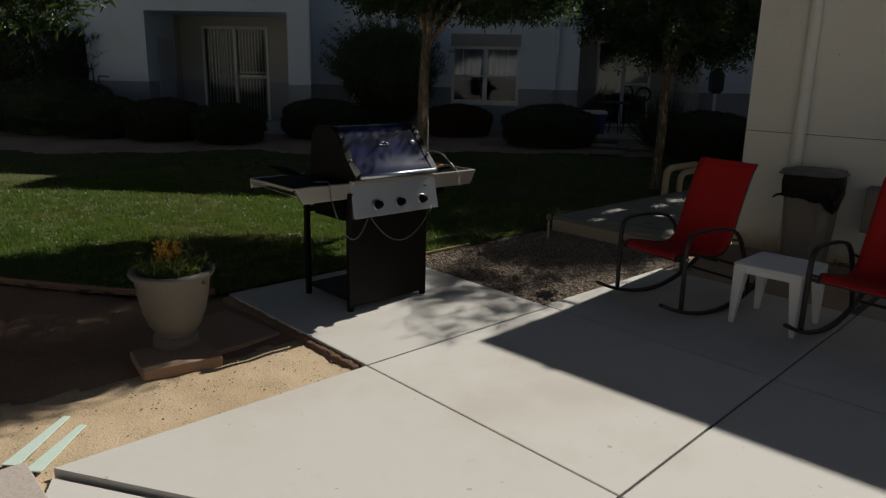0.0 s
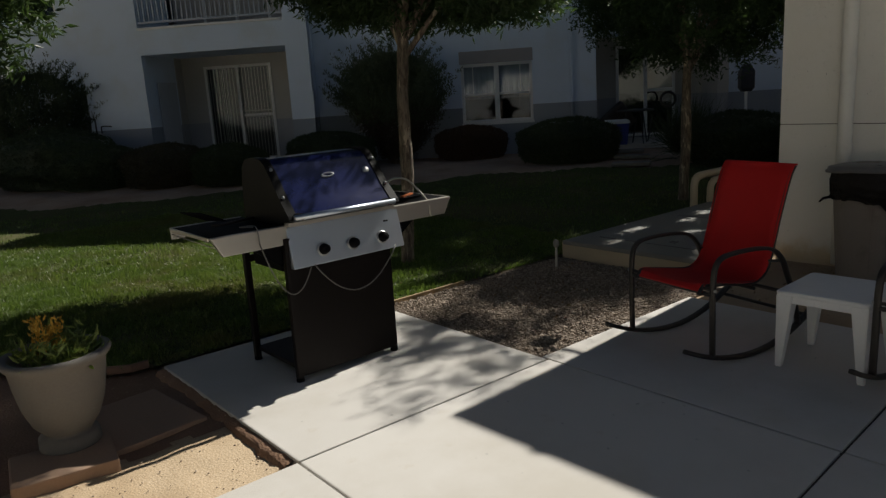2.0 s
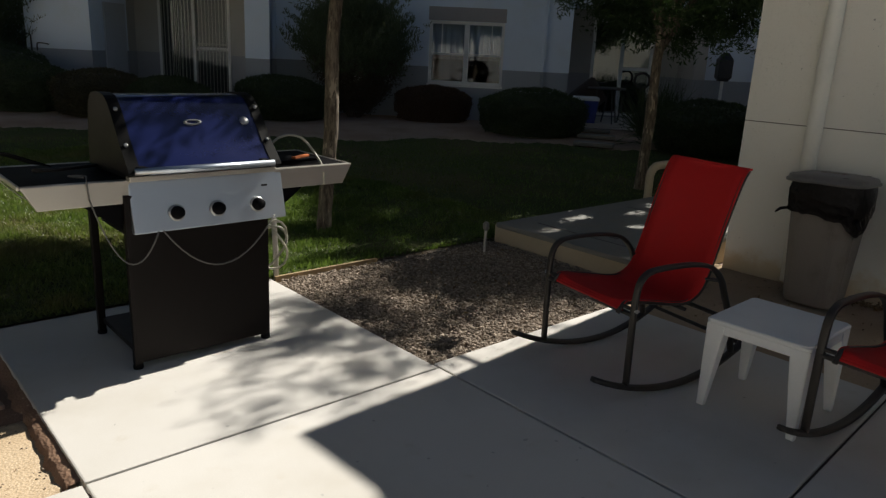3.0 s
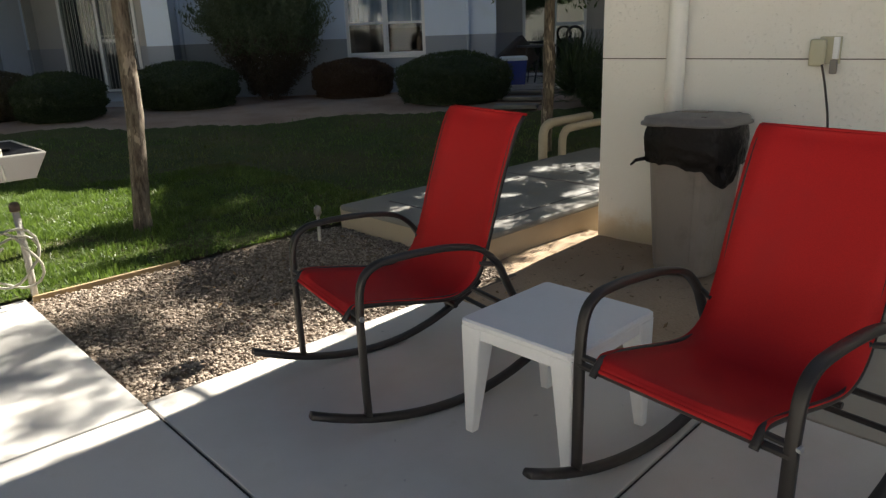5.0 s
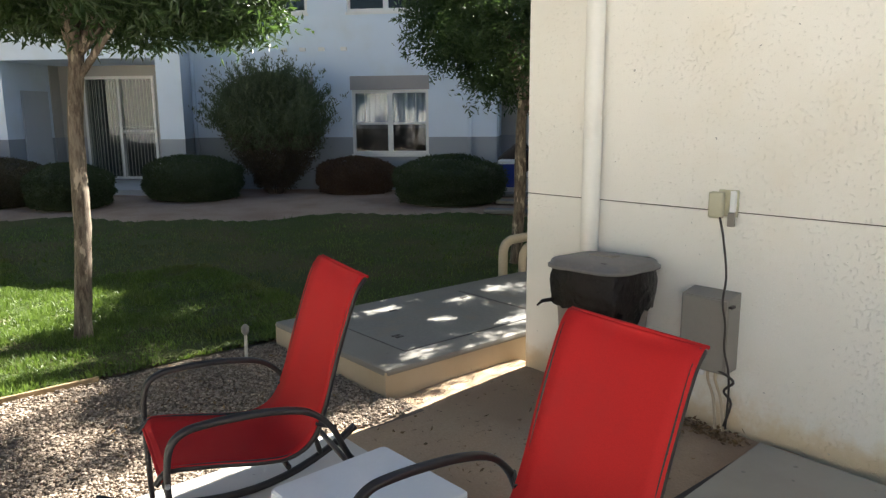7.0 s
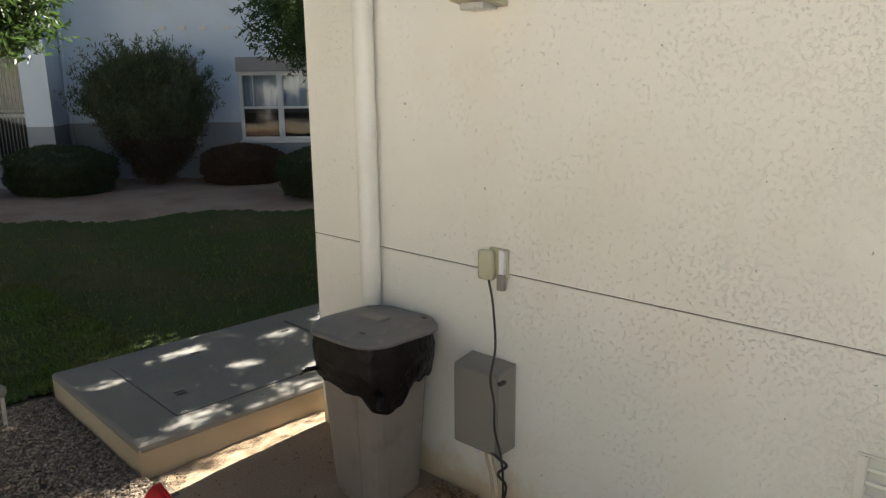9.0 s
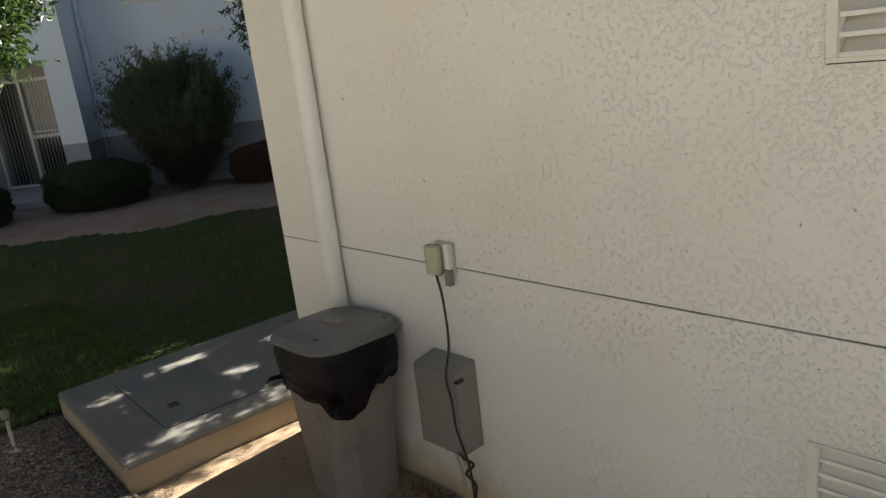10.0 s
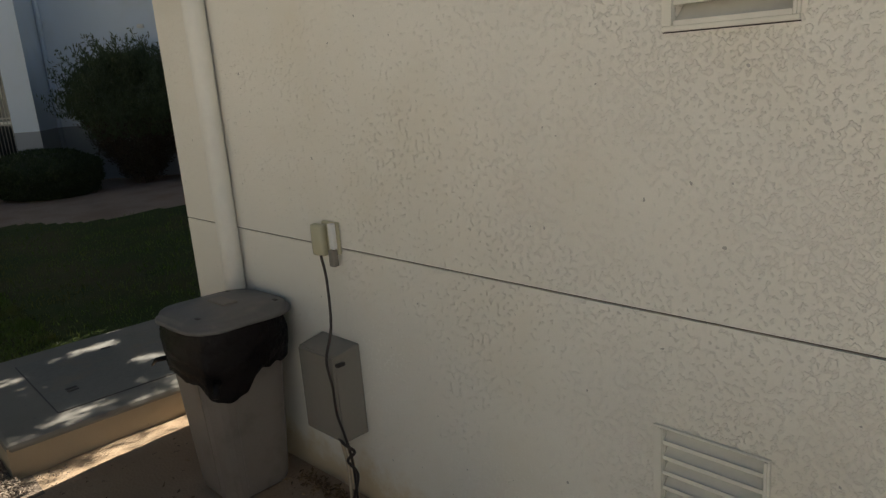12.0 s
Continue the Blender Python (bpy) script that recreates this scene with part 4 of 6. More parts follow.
# ---- gas grill on its cart ----
def gas_grill():
    e = thing("gas_grill", pose(0, 0, 0), "gas grill with a blue lid, steel controls and dark cart", "grill")
    x0, x1, y0, y1 = 2.335, 3.005, 3.37, 3.92
    part("front_panel", boxed(x0 + 0.01, x1, y0, y0 + 0.02, 0.03, 0.64, 0.004), "cart", e, "dark brown steel panel")
    part("side_panel", boxed(x1 - 0.02, x1, y0 + 0.02, y1 - 0.03, 0.05, 0.64, 0.004), "cart", e)
    for x in (x0, x1 - 0.035):
        for y in (y0, y1 - 0.035):
            part("leg", boxed(x, x + 0.035, y + 0.001, y + 0.036, 0.02, 0.80, 0.004), "cart", e)
            part("foot", lathe([(0.022, 0.0), (0.024, 0.01), (0.02, 0.022)], 12), "black", e).location = (x + 0.0175, y + 0.018, 0)
    part("bottom_shelf", boxed(x0 + 0.02, x1 - 0.02, y0 + 0.02, y1 - 0.02, 0.06, 0.085, 0.004), "cart", e)
    part("back_rail", boxed(x0 + 0.03, x1 - 0.03, y1 - 0.03, y1 - 0.005, 0.60, 0.64, 0.003), "cart", e)
    bm = boxed(x0 + 0.03, x1 - 0.03, y0 + 0.06, y1 - 0.04, 0.60, 0.90, 0.01)
    for v in bm.verts:
        if v.co.z < 0.7:
            v.co.y = 3.65 + (v.co.y - 3.65) * 0.75
    part("firebox", bm, "black", e, "black firebox")
    # steel control panel, its face leaning
    bm = boxed(x0 + 0.025, x1 + 0.08, y0 - 0.035, y0 + 0.07, 0.635, 0.855, 0.006)
    for v in bm.verts:
        if v.co.z > 0.8 and v.co.y < y0 + 0.02:
            v.co.y += 0.05
    panel = part("control_panel", bm, "steel", e, "brushed steel control panel")
    for x in (2.548, 2.738, 2.936):
        knob = part("knob", lathe([(0.031, 0.0), (0.029, 0.016), (0.025, 0.02), (0.023, 0.04), (0.018, 0.044)], 20), "black", panel, "black knob", True)
        knob.matrix_world = Matrix.Translation((x, y0 - 0.0255, 0.712)) @ Matrix.Rotation(radians(90 - 13), 4, "X")
        bz = part("bezel", lathe([(0.037, -0.002), (0.037, 0.004), (0.032, 0.006)], 20), "shine", panel, "chrome bezel", True)
        bz.matrix_world = knob.matrix_world
    for pts in ([(2.425, 0.70), (2.455, 0.705), (2.44, 0.66)], [(2.44, 0.665), (2.43, 0.655)]):
        part("scratch_mark", tube([(p[0], y0 - 0.031 + (p[1] - 0.64) * 0.23, p[1]) for p in pts], 0.006, 0.003), "cord", panel, "dark scrawl")
    part("drip_rail", boxed(x0 + 0.02, x1 + 0.03, y0 - 0.03, y0 + 0.02, 0.862, 0.885, 0.004), "shelf", e)
    # lid: side profile swept across
    prof = [(3.38, 0.885), (3.30, 0.90), (3.302, 0.925), (3.385, 1.01), (3.44, 1.08), (3.495, 1.145), (3.545, 1.188), (3.60, 1.206), (3.70, 1.206), (3.765, 1.185), (3.80, 1.10), (3.81, 0.91), (3.805, 0.885)]
    pp = curve_through([(0, y, z) for y, z in prof], 2)

    def taper_in(x, z):
        return 2.695 + (x - 2.695) * (1 - 0.02 * max(0.0, z - 0.92) / 0.3)
    bm = bmesh.new()
    ends = []
    for x in (2.383, 2.987):
        ends.append([bm.verts.new((taper_in(x, p.z), p.y, p.z)) for p in pp])
    for i in range(len(pp) - 1):
        bm.faces.new((ends[0][i], ends[1][i], ends[1][i + 1], ends[0][i + 1]))
    bmesh.ops.recalc_face_normals(bm, faces=bm.faces)
    lid = part("lid", bm, "blue", e, "glossy dark blue enamel lid", True)
    for xa, xb in ((2.335, 2.385), (2.985, 3.035)):
        bm = bmesh.new()
        a = [bm.verts.new((taper_in(xa, p.z), 3.65 + (p.y - 3.65) * 1.015, 0.88 + (p.z - 0.88) * 1.02)) for p in pp]
        b = [bm.verts.new((taper_in(xb, p.z), 3.65 + (p.y - 3.65) * 1.015, 0.88 + (p.z - 0.88) * 1.02)) for p in pp]
        for i in range(len(pp) - 1):
            bm.faces.new((a[i], b[i], b[i + 1], a[i + 1]))
        bm.faces.new(list(reversed(a)))
        bm.faces.new(b)
        bmesh.ops.recalc_face_normals(bm, faces=bm.faces)
        part("lid_end", bm, "gloss_black", lid, "glossy black end cap")
    for x in (2.358, 3.012):
        for y, z in ((3.385, 1.01), (3.495, 1.15)):
            part("bolt", lathe([(0.009, -0.002), (0.009, 0.005), (0.004, 0.008)], 10), "shine", lid, "bright bolt").matrix_world = Matrix.Translation((taper_in(x, z), y - 0.008, z + 0.004)) @ Matrix.Rotation(radians(51), 4, "X")
    handle = part("lid_handle", tube([(2.355, 3.265, 0.918), (2.985, 3.265, 0.918)], 0.031, seg=14), "steel", lid, "polished steel handle", True)
    for x in (2.39, 2.95):
        part("handle_post", boxed(x - 0.02, x + 0.02, 3.26, 3.33, 0.90, 0.935, 0.006), "black", handle)
    for (x, w, h, mat) in ((2.68, 0.042, 0.014, "shine"), (2.93, 0.022, 0.022, "shine")):
        b = part("badge" if w > 0.03 else "thermometer", lathe([(1.0, -0.004), (1.0, 0.003), (0.86, 0.005), (0.70, 0.004), (0.68, -0.004)] if w > 0.03 else [(1.0, -0.004), (1.0, 0.004), (0.9, 0.006)], 24), mat, lid, "oval metal badge" if w > 0.03 else "round lid thermometer", True)
        b.matrix_world = Matrix.Translation((x, 3.449, 1.095)) @ Matrix.Rotation(radians(51), 4, "X") @ Matrix.Diagonal((w, h, 1, 1))
    # side shelves
    for xa, xb, lab in ((1.955, 2.37, ""), (3.05, 3.50, "")):
        sh = part("side_shelf", boxed(xa, xb, 3.42, 3.94, 0.845, 0.862, 0.004), "black", e, "dark side shelf")
        outer, inner = (xa, xb) if xa < 2.2 else (xb, xa)
        bm = boxed(xa, xb, 3.385, 3.42, 0.765, 0.866, 0.005)
        for v in bm.verts:
            if abs(v.co.x - outer) < 0.02 and v.co.z < 0.80:
                v.co.x += 0.05 if outer < 2.2 else -0.05
        part("shelf_front", bm, "shelf", sh, "stained steel fascia")
        part("shelf_back", boxed(xa, xb, 3.94, 3.955, 0.80, 0.866, 0.004), "shelf", sh)
        part("shelf_end", boxed(outer - 0.006, outer + 0.006, 3.42, 3.94, 0.848, 0.866, 0.003), "shelf", sh)
        lean = 0.05 if outer < 2.2 else -0.05
        part("shelf_wire", tube([(outer + lean, 3.42, 0.80), (outer + lean * 0.4, 3.46, 0.815), (outer, 3.93, 0.832)], 0.006), "shelf", sh, "", True)
        bm = boxed(min(inner, inner + (0.2 if inner > 2.7 else -0.2)), max(inner, inner + (0.2 if inner > 2.7 else -0.2)), 3.43, 3.45, 0.62, 0.80)
        for v in bm.verts:
            if abs(v.co.x - inner) > 0.1 and v.co.z < 0.7:
                v.co.z = 0.77
        part("shelf_bracket", bm, "black", sh)
    # hanging cable in two swags
    def swag(a, b, low, n=14):
        out = []
        for i in range(n + 1):
            t = i / n
            p = Vector(a).lerp(Vector(b), t)
            p.z -= low * 4 * t * (1 - t)
            out.append(p)
        return out
    part("cable", tube(swag((2.20, 3.375, 0.80), (2.46, 3.33, 0.64), 0.21), 0.007), "rope", e, "grey cable hanging in swags", True)
    part("cable", tube(swag((2.48, 3.33, 0.64), (3.02, 3.33, 0.655), 0.20), 0.007), "rope", e, "", True)
    part("cable_loop", tube(curve_through([(2.20, 3.372, 0.80), (2.195, 3.375, 0.875), (2.21, 3.45, 0.885), (2.16, 3.5, 0.88), (2.20, 3.43, 0.882)], 5), 0.007), "rope", e, "", True)
    return e


grill = gas_grill()
grill.matrix_world = pose(0.01, -0.045, 0)


def spatula():
    e = thing("grill_spatula", pose(2.15, 3.58, 0.868, 0, 0, 205), "black grill spatula lying on the side shelf", "spatula")
    part("blade", boxed(0.08, 0.27, -0.065, 0.065, 0.02, 0.026, 0.002, m=Matrix.Rotation(radians(-22), 4, "Y")), "black", e)
    part("handle", tube([(0.1, 0, 0.03), (-0.02, 0, 0.02), (-0.22, 0.0, 0.015)], 0.022, 0.016), "cord", e, "", True)
    return e


spatula()


def grill_tray():
    e = thing("grill_tray", pose(3.28, 3.575, 0.866, 0, 0, 8), "dark flat tray with an orange tool on the shelf", "tray")
    part("plate", boxed(-0.12, 0.13, -0.08, 0.09, 0.0, 0.012, 0.004), "black", e)
    part("tool", boxed(-0.04, 0.10, -0.06, -0.035, 0.012, 0.024, 0.003, m=Matrix.Rotation(radians(20), 4, "Z")), "orange", e, "orange handled tool")
    part("cable_loop", tube(curve_through([(-0.12, 0.05, 0.0), (-0.1, 0.02, 0.09), (-0.02, 0.0, 0.13), (0.05, -0.05, 0.11), (0.06, -0.16, 0.02), (0.03, -0.23, -0.02), (0.03, -0.245, -0.10)], 5), 0.013), "hose", e, "", True)
    return e


grill_tray()


def hose_stake():
    e = thing("hose_stake", pose(3.535, 4.215, 0), "dusty pvc riser with a coiled clear hose", "hose")
    part("riser", tube([(0.0, 0, -0.05), (0.005, 0.01, 0.2), (0.0, 0.03, 0.47)], 0.036, seg=12), "pvc", e, "", True)
    part("riser_cap", lathe([(0.026, 0), (0.026, 0.03), (0.018, 0.045)], 14), "twig", e, "brown cap", True).location = (0.0, 0.03, 0.465)
    pts = []
    for i in range(60):
        a = i * 0.28
        r = 0.14 + 0.025 * math.sin(i * 0.7)
        pts.append((r * math.cos(a) - 0.09, -0.03 - 0.02 * math.sin(i * 0.33), 0.225 + r * 1.05 * math.sin(a) + 0.03 * math.sin(i * 0.21)))
    part("hose_coil", tube(pts, 0.015), "hose", e, "coiled clear hose", True)
    part("hose_tail", tube(curve_through([(-0.10, -0.03, 0.30), (-0.22, 0.0, 0.20), (-0.30, -0.03, 0.02), (-0.40, -0.02, 0.05), (-0.44, -0.05, 0.20), (-0.43, -0.1, 0.6)], 6), 0.014), "hose", e, "", True)
    return e


hose_stake()


def path_light():
    e = thing("sprinkler", pose(5.17, 3.95, 0), "small white plastic sprinkler riser at the pad's corner", "sprinkler")
    part("riser", tube([(0, 0, -0.05), (0.004, 0, 0.16)], 0.022), "pvc", e)
    part("head", lathe([(0.014, 0), (0.026, 0.02), (0.024, 0.055), (0.010, 0.07)], 14), "box", e, "", True).location = (0.004, 0, 0.155)
    return e


path_light()


# ---- urn with flowers on a paver ----
def urn():
    e = thing("flower_urn", pose(1.24, 3.495, 0.0), "grey cast stone urn planted with yellow flowers", "planter")
    prof = [(0.15, 0.0), (0.157, 0.02), (0.152, 0.065), (0.13, 0.075), (0.118, 0.083), (0.13, 0.095), (0.168, 0.135), (0.205, 0.22), (0.23, 0.33), (0.242, 0.41), (0.262, 0.427), (0.276, 0.445), (0.272, 0.458), (0.258, 0.464), (0.228, 0.458), (0.218, 0.44), (0.21, 0.40)]
    part("bowl", lathe([(r * 0.85, z) for r, z in prof], 40), "pot", e, "", True)
    part("soil", lathe([(0.192, 0.38), (0.195, 0.405), (0.05, 0.415)], 24), "soil", e)
    rng = np.random.default_rng(5)
    spots = []
    for k in range(26):
        a, r = rng.uniform(0, 6.28), 0.16 * math.sqrt(rng.uniform())
        for q in range(26):
            spots.append((r * math.cos(a) + rng.normal(0, 0.022), r * math.sin(a) + rng.normal(0, 0.022), 0.405 + abs(rng.normal(0, 0.05))))
    leaves("foliage", np.array(spots), 0.068, 0.017, "pot_leaf", e, -0.7, 6)
    for k in range(6):
        a, r = rng.uniform(0, 6.28), 0.11 * math.sqrt(rng.uniform())
        hgt = rng.uniform(0.13, 0.2)
        sp = np.stack([rng.normal(0, 0.009, 60), rng.normal(0, 0.009, 60), rng.uniform(0.02, hgt, 60)], 1) + np.array([r * math.cos(a), r * math.sin(a), 0.44])
        leaves("flower_spike", sp, 0.028, 0.012, "flower", e, -0.8, 7 + k)
    return e


urn()
pv = tagged(part("paver", boxed(-0.21, 0.21, -0.17, 0.17, -0.09, 0.0, 0.01), "paver"), "brown concrete paver in the sand by the urn", "paver")
pv.matrix_world = pose(1.17, 3.345, 0.012, 0, 0, -8)
for (x, y, r, lab) in ((1.56, 3.62, 6, "dark flat paver beside the urn"),):
    ob = tagged(part("paver", boxed(-0.24, 0.24, -0.3, 0.3, -0.08, 0.0, 0.01), "paver"), lab, "paver")
    ob.matrix_world = pose(x, y, -0.02, 0, 0, r)

for (x0, y0, x1, y1) in ((0.205, 2.715, 0.51, 3.02), (0.262, 2.605, 0.54, 2.885)):
    a, b = Vector((x0, y0, 0)), Vector((x1, y1, 0))
    d = (b - a)
    bm = boxed(-0.036, 0.036, 0, d.length, 0, 0.006, 0.002)
    for v in bm.verts:
        if v.co.y > 0.2:
            v.co.x *= 0.45
    ob = tagged(part("plastic_strip", bm, "strip"), "pale greenish plastic strip lying on the sand", "strip", "pale strips")
    ob.matrix_world = Matrix.Translation((x0, y0, -0.03)) @ Matrix.Rotation(math.atan2(-(d.x), d.y), 4, "Z")


# ---- lawn edging ----
edging = thing("lawn_edging", pose(0, 0, 0), "weathered timber board edging the lawn", "edging", kind="structure")
part("board", boxed(3.52, 4.33, 4.19, 4.21, -0.08, 0.008, 0.004), "timber", edging)
curb = thing("lawn_edging", pose(0, 0, 0), "thin low curved brown edging strip of the lawn", "edging", kind="structure")
edge_pts = [(1.86 - 0.1 * i, edge_y(1.86 - 0.1 * i), 0.0) for i in range(36)]
part("strip", tube(edge_pts, 0.025, 0.05, 8, True), "brick", curb)


# ---- trees and bushes ----
def tree(name, at, lean, height, crown, radius, trunk_r, label, seed, n_clumps, n_leaf, fork, leaf_len=0.085, shade_spray=None, gaps=-0.22, grain=1.3, floor=0.0, openings=(), rise=0.0):
    """A tapered trunk that forks, limbs, and a crown of drooping leafy sprays."""
    rng = np.random.default_rng(seed)
    e = thing(name, pose(at[0], at[1], float(ground_z(at[0], at[1]))), label, "tree")
    top = Vector((lean[0], lean[1], fork))
    trunk_pts = curve_through([(0, 0, -0.1), (0.0, 0.0, 0.05), (lean[0] * 0.35 + 0.012, lean[1] * 0.3, fork * 0.4), (lean[0] * 0.7 - 0.012, lean[1] * 0.75, fork * 0.75), tuple(top)], 6)
    taper = [1.25 if i < 3 else 1.08 - 0.35 * i / len(trunk_pts) for i in range(len(trunk_pts))]
    bm = bmesh.new()
    sweep(bm, trunk_pts, trunk_r * 2, seg=14, taper=taper)
    for v in bm.verts:
        v.co += Vector((noise.noise(v.co * 6), noise.noise(v.co * 6 + Vector((5, 0, 0))), 0)) * trunk_r * 0.16
    bmesh.ops.recalc_face_normals(bm, faces=bm.faces)
    part("trunk", bm, "bark", e, "", True)
    c = Vector(crown)
    ends = []
    for k in range(11):
        a = 2 * math.pi * k / 11 + rng.uniform(-0.3, 0.3)
        q = Vector((c.x + radius[0] * rng.uniform(0.45, 0.85) * math.cos(a), c.y + radius[1] * rng.uniform(0.45, 0.85) * math.sin(a), c.z + radius[2] * rng.uniform(-0.75, 0.75)))
        start = top.lerp(Vector((lean[0] * 0.9, lean[1] * 0.9, fork * 0.88)), rng.uniform(0, 1))
        mid = start.lerp(q, 0.5) + Vector((0, 0, 0.25 + 0.2 * rng.uniform()))
        pts = curve_through([tuple(start), tuple(mid), tuple(q)], 5)
        part("limb", tube(pts, trunk_r * 0.9, seg=7, taper=[1.0 - 0.8 * i / (len(pts) - 1) for i in range(len(pts))]), "bark", e, "", True)
        ends += [mid.lerp(q, t) for t in (0.4, 0.7, 1.0)]
    spots = []
    for k in range(n_clumps):
        while True:
            v = rng.normal(0, 1, 3)
            v /= np.linalg.norm(v)
            r = rng.uniform(0.35, 1.0) ** 0.5
            p = np.array([c.x + radius[0] * v[0] * r, c.y + radius[1] * v[1] * r, c.z + radius[2] * v[2] * r])
            if noise.noise((p[0] * grain + seed, p[1] * grain, p[2] * grain)) > gaps:
                break
        if p[2] < floor:
            p[2] = floor + rng.uniform(0, 0.35)
        # a drooping spray outwards
        d = np.array([v[0], v[1], -0.5 + 0.5 * rng.uniform()])
        d /= np.linalg.norm(d)
        ln = rng.uniform(0.25, 0.5)
        t = rng.uniform(0, 1, n_leaf)[:, None]
        pts = p + d * ln * t + rng.normal(0, 0.045, (n_leaf, 3))
        spots.append(pts)
    if shade_spray:
        # unseen thin branches added beyond the crown to dapple the slab with shade
        lc, lr, ln_n = shade_spray
        for k in range(6):
            q = np.array(lc) + np.array(lr) * rng.uniform(-0.8, 0.8, 3)
            start = c + Vector((0, 0, radius[2] * 0.2))
            pts = curve_through([tuple(start), tuple(start.lerp(Vector(q), 0.5) + Vector((0, 0, 0.15))), tuple(q)], 5)
            part("limb", tube(pts, trunk_r * 0.4, seg=6, taper=[1.0 - 0.8 * i / (len(pts) - 1) for i in range(len(pts))]), "bark", e, "", True)
        for k in range(ln_n):
            p = np.array(lc) + np.array(lr) * rng.uniform(-1, 1, 3)
            d = rng.normal(0, 1, 3)
            d[2] = -0.4
            d /= np.linalg.norm(d)
            spots.append(p + d * 0.42 * rng.uniform(0, 1, n_leaf)[:, None] + rng.normal(0, 0.05, (n_leaf, 3)))
    spots = np.concatenate(spots)
    # the crown hangs lower on the sunny side
    spots = spots[spots[:, 2] > floor - 0.22 + rise * np.maximum(0, 0.1 - spots[:, 0])]
    # thin places in the crown, given by where their sunlight falls on the ground: x, y and the two half widths
    reach = 1 / math.tan(radians(SUN_EL))
    gx = at[0] + spots[:, 0] - spots[:, 2] * reach * math.cos(radians(SUN_AZ))
    gy = at[1] + spots[:, 1] - spots[:, 2] * reach * math.sin(radians(SUN_AZ))
    for ox, oy, hx, hy in openings:
        edge = ((gx - ox) / hx) ** 2 + ((gy - oy) / hy) ** 2 + rng.normal(0, 0.3, len(gx))
        keep = (edge > 1) | (rng.uniform(0, 1, len(gx)) < 0.06)
        spots, gx, gy = spots[keep], gx[keep], gy[keep]
    leaves("crown", spots, leaf_len, leaf_len * 0.3, "leaf", e, 0.45, seed)
    return e


DAPPLES = tuple((x, y, 0.15, 0.085) for x, y in ((6.08, 3.88), (6.22, 3.40), (5.65, 2.95), (6.55, 3.05), (6.70, 3.74), (5.86, 3.88), (7.12, 3.82), (5.5, 3.72)))
LIT = ((3.95, 4.08, 0.50, 0.27), (3.85, 4.68, 0.48, 0.26), (4.15, 6.2, 0.85, 0.9), (3.95, 2.75, 0.6, 0.16))
tree("courtyard_tree", (4.48, 5.135), (0.14, 0.02), 5, (0.28, -0.15, 3.4), (1.2, 1.25, 1.75), 0.062, "young tree with a flaking pale trunk in the lawn", 11, 2200, 60, 2.0, 0.08, floor=2.25, openings=LIT, rise=0.5)
tree("courtyard_tree", (8.72, 4.93), (0.08, 0.0), 5, (0.47, -0.03, 2.95), (1.12, 1.7, 1.2), 0.066, "young leafy tree behind the concrete pad", 12, 1700, 58, 1.75, 0.074, ((0.21, -1.27, 4.6), (0.72, 0.60, 0.4), 85), -0.14, 2.6, openings=LIT + DAPPLES)
side_tree = tree("courtyard_tree", (0.72, 8.2), (0.05, 0.0), 5, (0.08, -0.6, 3.6), (1.7, 1.9, 1.8), 0.10, "leafy tree at the lawn's side with drooping branches", 13, 1400, 50, 2.0, 0.1)
# unseen copies of the tree, added behind the camera for the windows to mirror
for x, y, turn in ((-7.4, 2.2, 150), (-6.2, -1.2, 40), (-8.0, 5.6, 90)):
    copy_thing(side_tree, pose(x, y, 0, 0, 0, turn))


def mound(name, s, d, wx, wy, h, material, label, seed, n=17000):
    """A clipped rounded bush: a lumpy leafy core with a shell of small leaves."""
    p = FAR @ Vector((s, d, 0))
    z = float(ground_z(p.x, p.y))
    e = thing(name, pose(p.x, p.y, z, 0, 0, -47.3), label, "bush", "clipped bushes")
    rng = np.random.default_rng(seed)
    bm = bmesh.new()
    bmesh.ops.create_icosphere(bm, subdivisions=4, radius=1.0)
    for v in bm.verts:
        u = v.co.normalized()
        k = 0.86 + 0.10 * noise.noise(u * 2.2 + Vector((seed, 0, 0))) + 0.06 * noise.noise(u * 9)
        zz = u.z
        w = math.sqrt(max(0.0, 1 - zz * zz))
        hw = min(1.0, w * 1.12) if zz > 0 else 1.0 - 0.14 * zz * zz
        a = math.atan2(u.y, u.x)
        v.co = Vector((math.cos(a) * wx / 2 * k * hw, math.sin(a) * wy / 2 * k * hw, h * (0.38 + 0.58 * zz * k) if zz > 0 else h * 0.38 * (1 + zz) - 0.03))
    part("core", bm, material, e, "", True)
    u = rng.normal(0, 1, (n, 3))
    u /= np.linalg.norm(u, axis=1, keepdims=True)
    u[:, 2] = np.where(u[:, 2] < -0.97, -u[:, 2], u[:, 2])
    k = 0.93 + 0.10 * np.array([noise.noise(Vector(q) * 2.2 + Vector((seed, 0, 0))) for q in u]) + rng.uniform(0.0, 0.09, n)
    up = u[:, 2]
    zz = np.where(up > 0, h * (0.38 + 0.58 * up * k), h * 0.38 * (1 + up))
    hw = np.where(up > 0, np.minimum(1.0, np.sqrt(1 - up * up) * 1.12), 1.0 - 0.14 * up * up)
    a = np.arctan2(u[:, 1], u[:, 0])
    sp = np.stack([np.cos(a) * wx / 2 * k * hw, np.sin(a) * wy / 2 * k * hw, zz], 1)
    leaves("leafage", sp, 0.05, 0.02, material, e, -0.5, seed)
    return e


